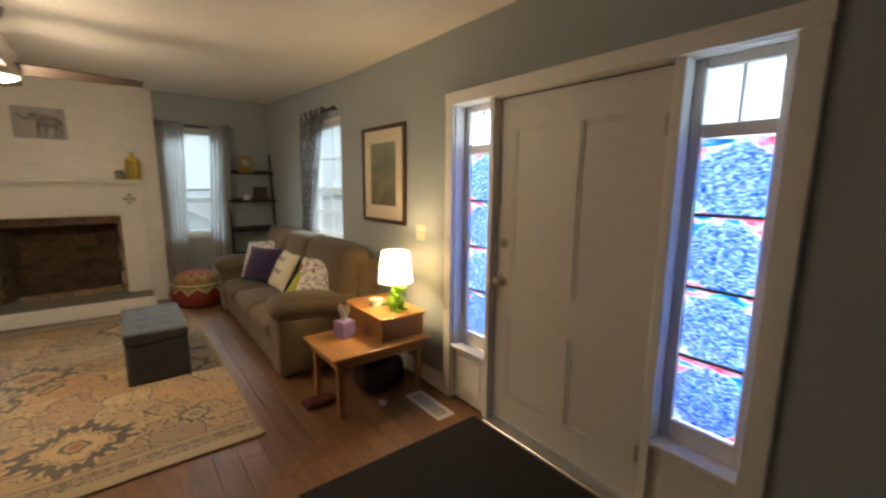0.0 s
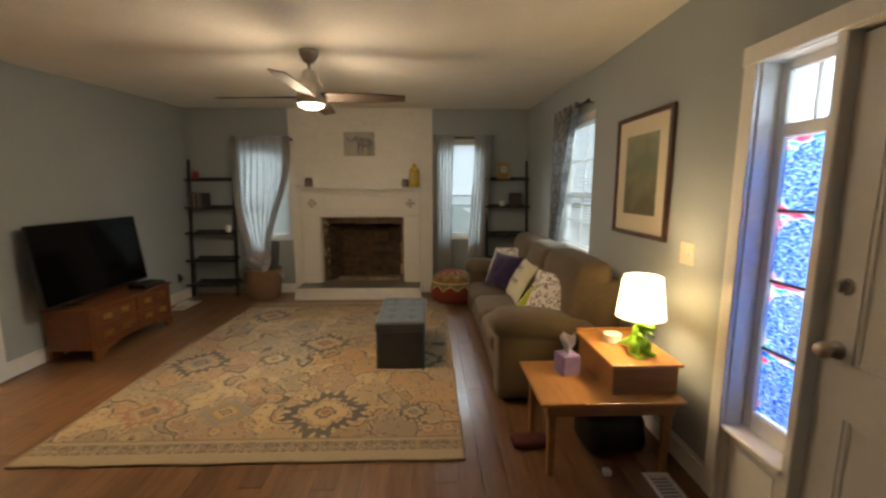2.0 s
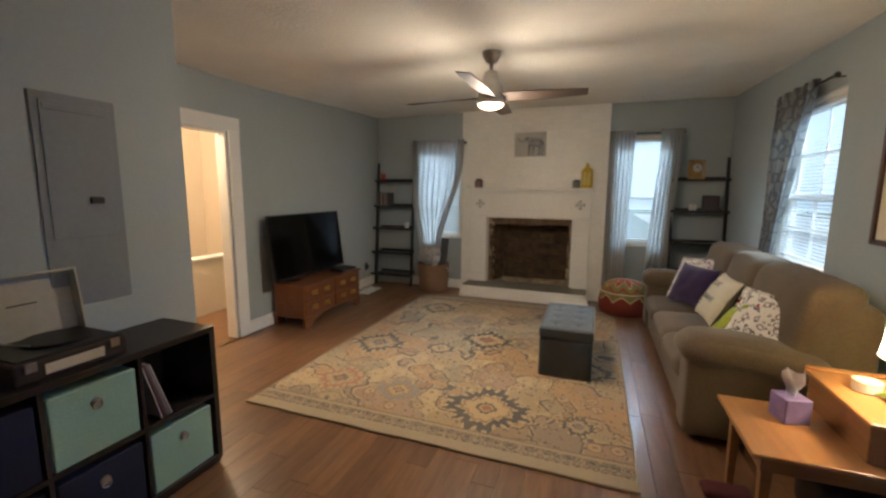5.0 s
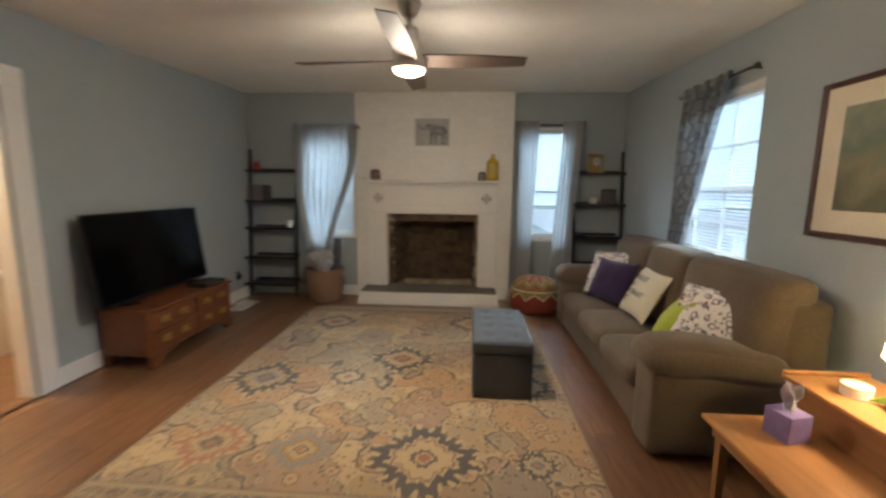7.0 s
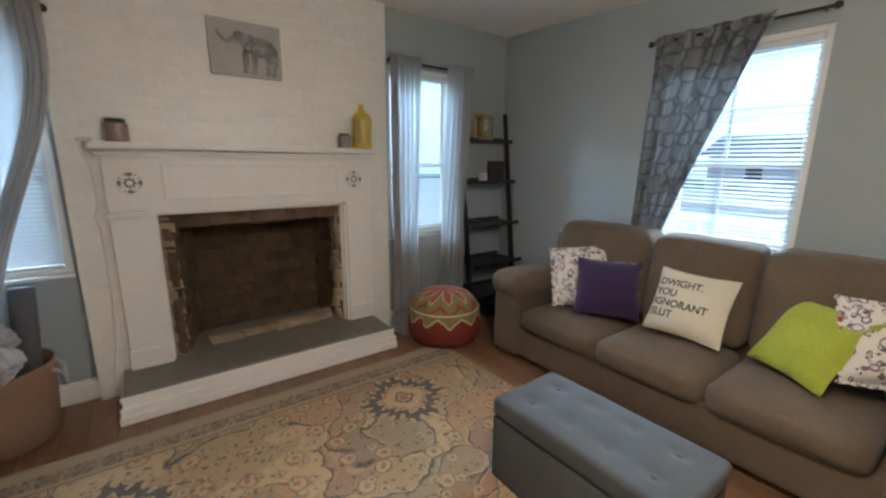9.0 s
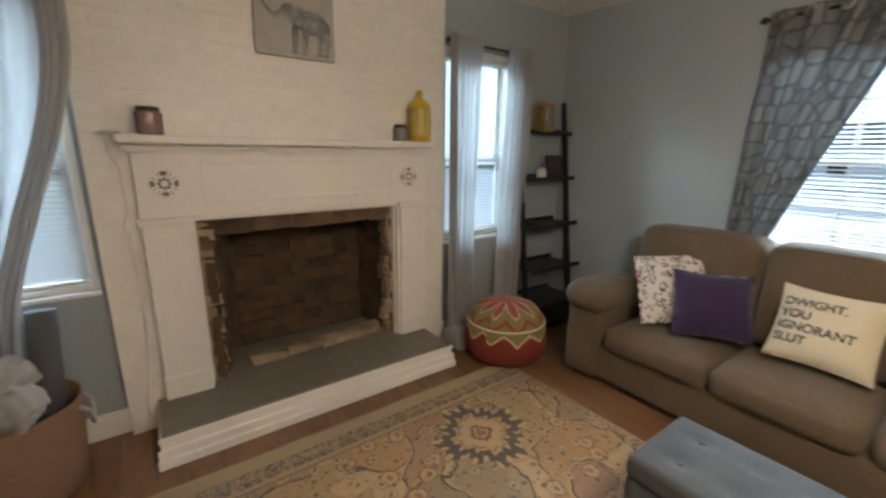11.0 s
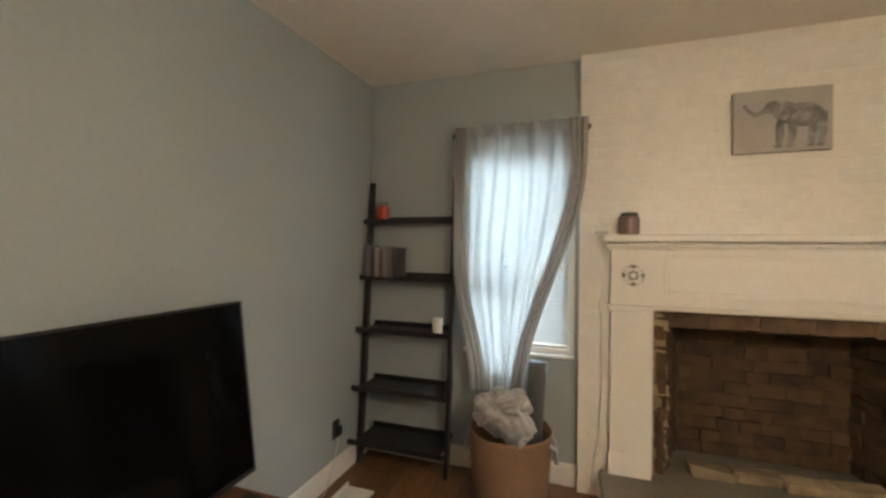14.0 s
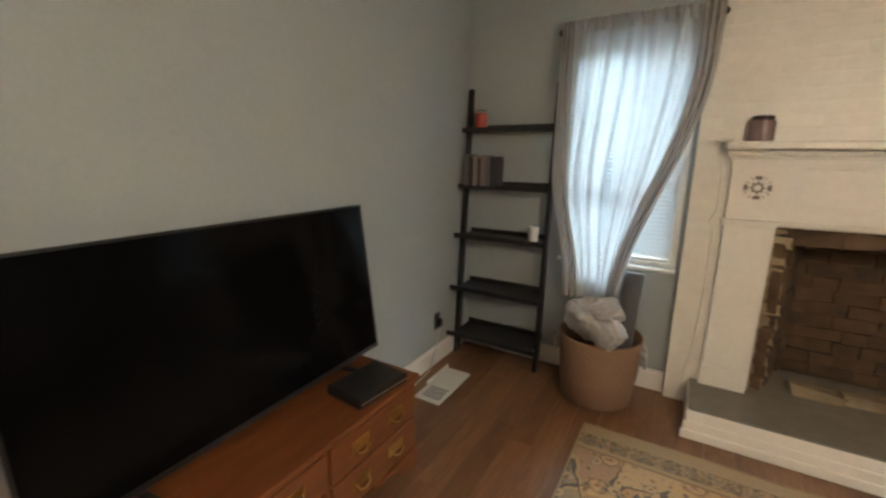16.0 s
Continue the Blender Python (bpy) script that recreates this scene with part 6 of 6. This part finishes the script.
part("cover", bm, pouf_cloth(), pf, smooth=True)
part("seam", sweep(bmesh.new(), [(0.285 * math.cos(2 * math.pi * k / 40), 0.285 * math.sin(2 * math.pi * k / 40), 0.285) for k in range(41)], 0.006, 6), CREAM, pf, "cream stitched seam")
bm = bmesh.new()
pad(bm, (0.50, 6.00, 0.0), (0.68, 6.20, 0.16), 0.05, wrinkle=0.03, cuts=10)
tagged(part("curtain_puddle", bm, SHEER, smooth=True), "grey curtain hem bunched on the floor", "curtain hem")

# ---- ceiling fan ----
fan = thing("ceiling_fan", (-0.385, 3.53, 0), 0, "brushed nickel ceiling fan with four dark blades, light on", "ceiling fan")
part("canopy", lathe(bmesh.new(), [(0.03, 2.435), (0.045, 2.45), (0.066, 2.49), (0.07, 2.519)], 28), NICKEL, fan, smooth=True)
part("downrod", rod(bmesh.new(), (0, 0, 2.36), (0, 0, 2.44), 0.013), NICKEL, fan, smooth=True)
part("motor_housing", lathe(bmesh.new(), [(0.03, 2.385), (0.05, 2.375), (0.06, 2.33), (0.062, 2.31), (0.09, 2.28), (0.098, 2.25), (0.098, 2.20), (0.102, 2.165)][::-1], 36), NICKEL, fan, smooth=True)
lk = part("light_kit", lathe(bmesh.new(), [(0.10, 2.140), (0.106, 2.15), (0.106, 2.164)], 36), NICKEL, fan)
part("light_bowl", lathe(bmesh.new(), [(0.012, 2.105), (0.05, 2.11), (0.08, 2.122), (0.097, 2.138)], 32), FANGLASS, lk, "lit opal glass bowl", True)
for k, ang in enumerate((3, 92, 176, 270)):
    bm = bmesh.new()
    n = 16
    rows2 = []
    for i in range(n + 1):
        s = i / n
        r = 0.085 + 0.615 * s
        w = 0.062 + 0.012 * math.sin(math.pi * s) - 0.012 * s
        pitch = radians(16 - 6 * s)
        rows2.append([bm.verts.new((r, c * w * math.cos(pitch), 2.19 - c * w * math.sin(pitch) + dz)) for c, dz in ((-1, 0.0), (1, 0.0), (1, 0.007), (-1, 0.007))])
    for a, b in zip(rows2, rows2[1:]):
        for q in range(4):
            bm.faces.new((a[q], a[(q + 1) % 4], b[(q + 1) % 4], b[q]))
    bm.faces.new(rows2[0]), bm.faces.new(rows2[-1][::-1])
    bmesh.ops.recalc_face_normals(bm, faces=bm.faces)
    part("blade", bm, BLADE, fan).matrix_basis = pose(0, 0, 0, 0, 0, ang)

# ---- cube organiser, turntable, panel ----
org = thing("cube_organiser", (-1.63, 1.335, 0), 0, "espresso six-cube storage organiser with fabric bins", "organiser")
OD, OW = 0.19, 0.555
part("top_panel", boxes(((-OD, -OW, 0.745), (OD, OW, 0.775)), bevel=0.002), ESPRESSO, org)
part("bottom_panel", boxes(((-OD, -OW, 0.03), (OD, OW, 0.06)), bevel=0.002), ESPRESSO, org)
part("kick", boxes(((-OD + 0.01, -OW, 0), (OD - 0.02, OW, 0.03))), ESPRESSO, org)
part("middle_shelf", boxes(((-OD, -OW + 0.028, 0.39), (OD - 0.003, OW - 0.028, 0.41))), ESPRESSO, org)
part("back_panel", boxes(((-OD, -OW + 0.028, 0.06), (-OD + 0.006, OW - 0.028, 0.389)), ((-OD, -OW + 0.028, 0.411), (-OD + 0.006, OW - 0.028, 0.745))), ESPRESSO, org)
for y in (-OW, OW - 0.028):
    part("side_panel", boxes(((-OD, y, 0.06), (OD, y + 0.028, 0.745))), ESPRESSO, org)
cw = (2 * OW - 0.056) / 3
for k in (1, 2):
    y = -OW + 0.028 + k * cw
    part("divider", boxes(((-OD + 0.007, y - 0.008, 0.061), (OD - 0.004, y + 0.008, 0.389)), ((-OD + 0.007, y - 0.008, 0.411), (OD - 0.004, y + 0.008, 0.744))), ESPRESSO, org)
for col, row, mt, lab in ((2, 0, TEAL, "seafoam green fabric bin with metal ring"), (1, 1, TEAL, "seafoam green fabric bin with metal ring"), (1, 0, NAVY, "navy blue fabric bin with metal ring"), (0, 1, NAVY, "navy blue fabric bin with metal ring"), (0, 0, NAVY, "navy blue fabric bin with metal ring")):
    yc = 1.335 - OW + 0.028 + (col + 0.5) * cw
    z0 = 0.0605 if row == 0 else 0.4105
    b = thing("storage_bin", (-1.628, yc, z0), 0, lab, "storage bin", "fabric bins in the organiser")
    part("box", boxes(((-0.17, -cw / 2 + 0.018, 0), (0.178, cw / 2 - 0.018, 0.295)), bevel=0.006, seg=2), mt, b)
    h = bmesh.new()
    rod(h, (0.178, 0, 0.215), (0.182, 0, 0.215), 0.02, 0.02, 16)
    sweep(h, [(0.186, 0.017 * math.cos(a), 0.205 + 0.017 * math.sin(a)) for a in [2 * math.pi * k / 16 for k in range(17)]], 0.003, 6)
    part("ring_pull", h, NICKEL, b, "small metal ring pull")
SLEEVE = [mat("record_sleeve", c, rough=0.5, bump=0.03) for c in ((0.55, 0.52, 0.50), (0.20, 0.10, 0.14), (0.35, 0.33, 0.34))]
yc = 1.335 - OW + 0.028 + 2.05 * cw
for k in range(4):
    r = thing("record", (-1.61, yc + 0.02 + 0.02 * k, 0.4105), 0, "thin vinyl record sleeve leaning in the organiser", "record", "records")
    r.matrix_world = pose(-1.61, yc + 0.07 + 0.016 * k, 0.4105, 14 + k, 0, 0)
    part("sleeve", boxes(((-0.15, -0.003, 0.001), (0.15, 0.003, 0.29))), SLEEVE[k % 3], r)

tt = thing("turntable", (-1.64, 1.30, 0.7755), 0, "brown suitcase turntable with open cream-lined lid", "turntable")
CASE = mat("brown_leatherette", (0.035, 0.022, 0.018), rough=0.6, bump=0.3, bump_scale=120)
LINING = mat("cream_lining", (0.50, 0.46, 0.36), (0.42, 0.38, 0.29), 0.7, bump=0.1)
part("case", boxes(((-0.15, -0.19, 0), (0.16, 0.19, 0.085)), bevel=0.01, seg=2), CASE, tt)
part("deck", boxes(((-0.135, -0.175, 0.085), (0.145, 0.175, 0.09)), bevel=0.002), BLACKPLASTIC, tt)
part("platter", lathe(bmesh.new(), [(0.115, 0.09), (0.115, 0.10), (0.11, 0.102)], 36, (-0.01, 0.03, 0)), BLACKPLASTIC, tt)
arm = part("tonearm", sweep(bmesh.new(), [(-0.10, -0.13, 0.115), (0.02, -0.12, 0.118), (0.06, -0.09, 0.112)], 0.004), NICKEL, tt)
part("control_strip", boxes(((0.161, -0.10, 0.02), (0.165, 0.10, 0.06)), bevel=0.002), CREAM, tt)
for s in (-0.14, 0.14):
    part("latch", boxes(((0.1605, s - 0.018, 0.045), (0.168, s + 0.018, 0.08)), bevel=0.002), NICKEL, tt)
lidp = part("lid", boxes(((-0.012, -0.19, 0.0), (0.0, 0.19, 0.28)), ((0, -0.19, 0), (0.05, -0.18, 0.28)), ((0, 0.18, 0), (0.05, 0.19, 0.28)), ((0, -0.18, 0.27), (0.05, 0.18, 0.28)), bevel=0.002), LINING, tt)
lidp.matrix_basis = pose(-0.15, 0, 0.075, 0, -8, 0)
part("lid_lining", boxes(((0.0005, -0.178, 0.004), (0.004, 0.178, 0.268))), LINING, lidp, "cream lid lining")
part("lid_badge", boxes(((0.0045, -0.05, 0.15), (0.0055, 0.05, 0.156))), INK, lidp)

PANELGREY = mat("grey_panel_enamel", (0.21, 0.225, 0.235), (0.18, 0.19, 0.20), 0.5, grain=40, patch=2, bump=0.05)
pan = thing("electrical_panel", (PX + 0.0005, 1.575, 1.42), 0, "grey painted electrical panel cover with black latch", "electrical panel")
part("cover", boxes(((0, -0.165, -0.475), (0.006, 0.165, 0.475)), bevel=0.004), PANELGREY, pan)
pd = part("panel_door", boxes(((0.0062, -0.135, -0.16), (0.0105, 0.135, 0.44)), ((0.0107, -0.125, 0.40), (0.014, 0.125, 0.425)), bevel=0.002), PANELGREY, pan)
part("latch", boxes(((0.0108, 0.02, -0.005), (0.022, 0.075, 0.025)), bevel=0.003), BLACKPLASTIC, pd)

# ---- seen through the doorway ----
half = thing("half_wall", (-3.95, 3.0, 0), 0, "cream half wall with a white cap in the back room", "half wall")
part("panel", boxes(((-0.06, 0.2, 0), (0.06, 1.74, 0.66)), bevel=0.003), BACKROOM, half)
part("cap", boxes(((-0.08, 0.2, 0.661), (0.08, 1.745, 0.69)), bevel=0.006, seg=2), TRIM, half)

# ---- floor planks, chimney bricks, firebox stones ----
PW, JOINT = 0.127, 0.0015
rng = random.Random(4)
lengths = (0.95, 1.25, 1.55)
plank_meshes = []
for ln in lengths:
    bm = boxes(((-PW / 2 + JOINT / 2, -ln / 2 + JOINT / 2, -0.011), (PW / 2 - JOINT / 2, ln / 2 - JOINT / 2, 0.0)), bevel=0.0009)
    me = bpy.data.meshes.new("plank")
    bm.to_mesh(me)
    bm.free()
    me.materials.append(PLANK)
    plank_meshes.append(me)
x = XL + PW / 2
while x < XR + 0.06:
    y = YS if x > PX else PY - 0.1
    first = True
    while y < YB - 0.01:
        k = rng.randrange(3)
        ln = min(lengths[k] * (rng.uniform(0.3, 0.9) if first else 1.0), YB - y)
        ob = new("plank", plank_meshes[k])
        ob.parent = floor
        ob.location, ob.scale = (x, y + ln / 2, 0), (1, ln / lengths[k], 1)
        y, first = y + ln, False
    x += PW
bm = bmesh.new()
x = -4.9 + PW / 2
while x < XL:
    box(bm, (x - PW / 2 + 0.001, 1.4, -0.011), (x + PW / 2 - 0.001, 4.8, 0.0))
    x += PW
tagged(part("planking", bm, PLANK, floor), kind="stuff")


def brick_mesh(w, d, h, material, rough_, seed):
    r = random.Random(seed)
    bm = boxes(((-w / 2, -d / 2, -h / 2), (w / 2, d / 2, h / 2)), bevel=min(w, h) * 0.08)
    for v in bm.verts:
        v.co += Vector((r.uniform(-1, 1), r.uniform(-1, 1), r.uniform(-1, 1))) * rough_
    me = bpy.data.meshes.new("brick")
    bm.to_mesh(me)
    bm.free()
    me.materials.append(material)
    return me


full = [brick_mesh(0.200, 0.011, 0.058, BRICKPAINT, 0.0008, s) for s in range(4)]
hlf = [brick_mesh(0.095, 0.011, 0.058, BRICKPAINT, 0.0008, s) for s in range(3)]
row, z = 0, 1.575
while z < 2.62:
    x = CX0 + 0.1 if row % 2 == 0 else CX0 + 0.0475
    while x < CX1 - 0.03:
        room_ = CX1 - (x - 0.1)
        use = hlf if (row % 2 and x < CX0 + 0.06) or room_ < 0.19 else full
        w = 0.095 if use is hlf else 0.2
        ob = new("brick", use[rng.randrange(len(use))])
        ob.parent = chimney
        ob.location = (x if use is full or row % 2 and x < CX0 + 0.06 else x - 0.0525, CY + 0.0078 + rng.uniform(-0.0005, 0.0005), z)
        nxt = x + w / 2 + 0.006
        x = nxt + 0.1
    row, z = row + 1, z + 0.064
# firebox: bricks on the back and splayed sides, rubble jambs, pale stones along the front
fb = [brick_mesh(w, 0.05, 0.0775, SOOT, 0.0055, k) for k, w in enumerate((0.197, 0.15, 0.225, 0.18, 0.12))]
wide = (0.197, 0.15, 0.225, 0.18, 0.12)
BX0, BX1 = -0.87, 0.055
for j in range(14):
    z = 0.20 + j * 0.078
    x = BX0 - rng.uniform(0.0, 0.14)
    while x < BX1 + 0.02:
        k = rng.randrange(5)
        ob = new("brick", fb[k])
        ob.parent = firebox
        ob.matrix_basis = pose(x + wide[k] / 2, FB1 - 0.012 + rng.uniform(-0.006, 0.006), z, rng.uniform(-2, 2), rng.uniform(-2, 2), rng.uniform(-3, 3))
        x += wide[k] + 0.001
    for front, back in ((-1.02, BX0), (0.13, BX1)):
        for i in range(3):
            k = rng.randrange(5)
            f = (0.07 + i * 0.16) / (FB1 - FB0)
            ob = new("brick", fb[k])
            ob.parent = firebox
            ob.matrix_basis = pose(front + (back - front) * f + rng.uniform(-0.01, 0.01), FB0 + f * (FB1 - FB0), z, 0, rng.uniform(-3, 3), math.degrees(math.atan2(FB1 - FB0, back - front)))
flat = [brick_mesh(0.23, 0.11, 0.06, ASH, 0.014, s + 20) for s in range(3)]
st = [brick_mesh(0.11, 0.09, h, ASH, 0.012, s + 9) for s, h in enumerate((0.08, 0.06, 0.10, 0.075))]
tall = (0.08, 0.06, 0.10, 0.075)
for xs in (-1.045, 0.125):
    z = 0.166
    while z < 1.05:
        k = rng.randrange(4)
        ob = new("stone", st[k])
        ob.parent = firebox
        ob.matrix_basis = pose(xs + rng.uniform(-0.012, 0.012), FB0 + 0.045 + rng.uniform(-0.01, 0.01), z + tall[k] / 2, rng.uniform(-5, 5), rng.uniform(-5, 5), rng.uniform(-9, 9))
        z += tall[k] + 0.003
HEADSTONE = mat("smoked_head_stone", (0.27, 0.18, 0.11), (0.05, 0.034, 0.023), 0.85, grain=7, patch=3, bump=0.8, bump_scale=25, per_piece=0.35)
head = [brick_mesh(w, 0.10, 0.095, HEADSTONE, 0.013, k + 40) for k, w in enumerate((0.24, 0.16, 0.20))]
x = -1.02
while x < 0.06:
    k = rng.randrange(3)
    w = (0.24, 0.16, 0.20)[k]
    ob = new("stone", head[k])
    ob.parent = firebox
    ob.matrix_basis = pose(x + w / 2, FB0 + 0.05 + rng.uniform(-0.01, 0.01), 1.075 + rng.uniform(-0.008, 0.008), rng.uniform(-4, 4), rng.uniform(-3, 3), rng.uniform(-4, 4))
    x += w + 0.003
for i in range(4):
    ob = new("stone", flat[rng.randrange(3)])
    ob.parent = firebox
    ob.matrix_basis = pose(-0.74 + i * 0.225, 6.40 + rng.uniform(-0.025, 0.025), 0.172 + rng.uniform(0, 0.012), rng.uniform(-5, 5), rng.uniform(-5, 5), rng.uniform(-9, 9))
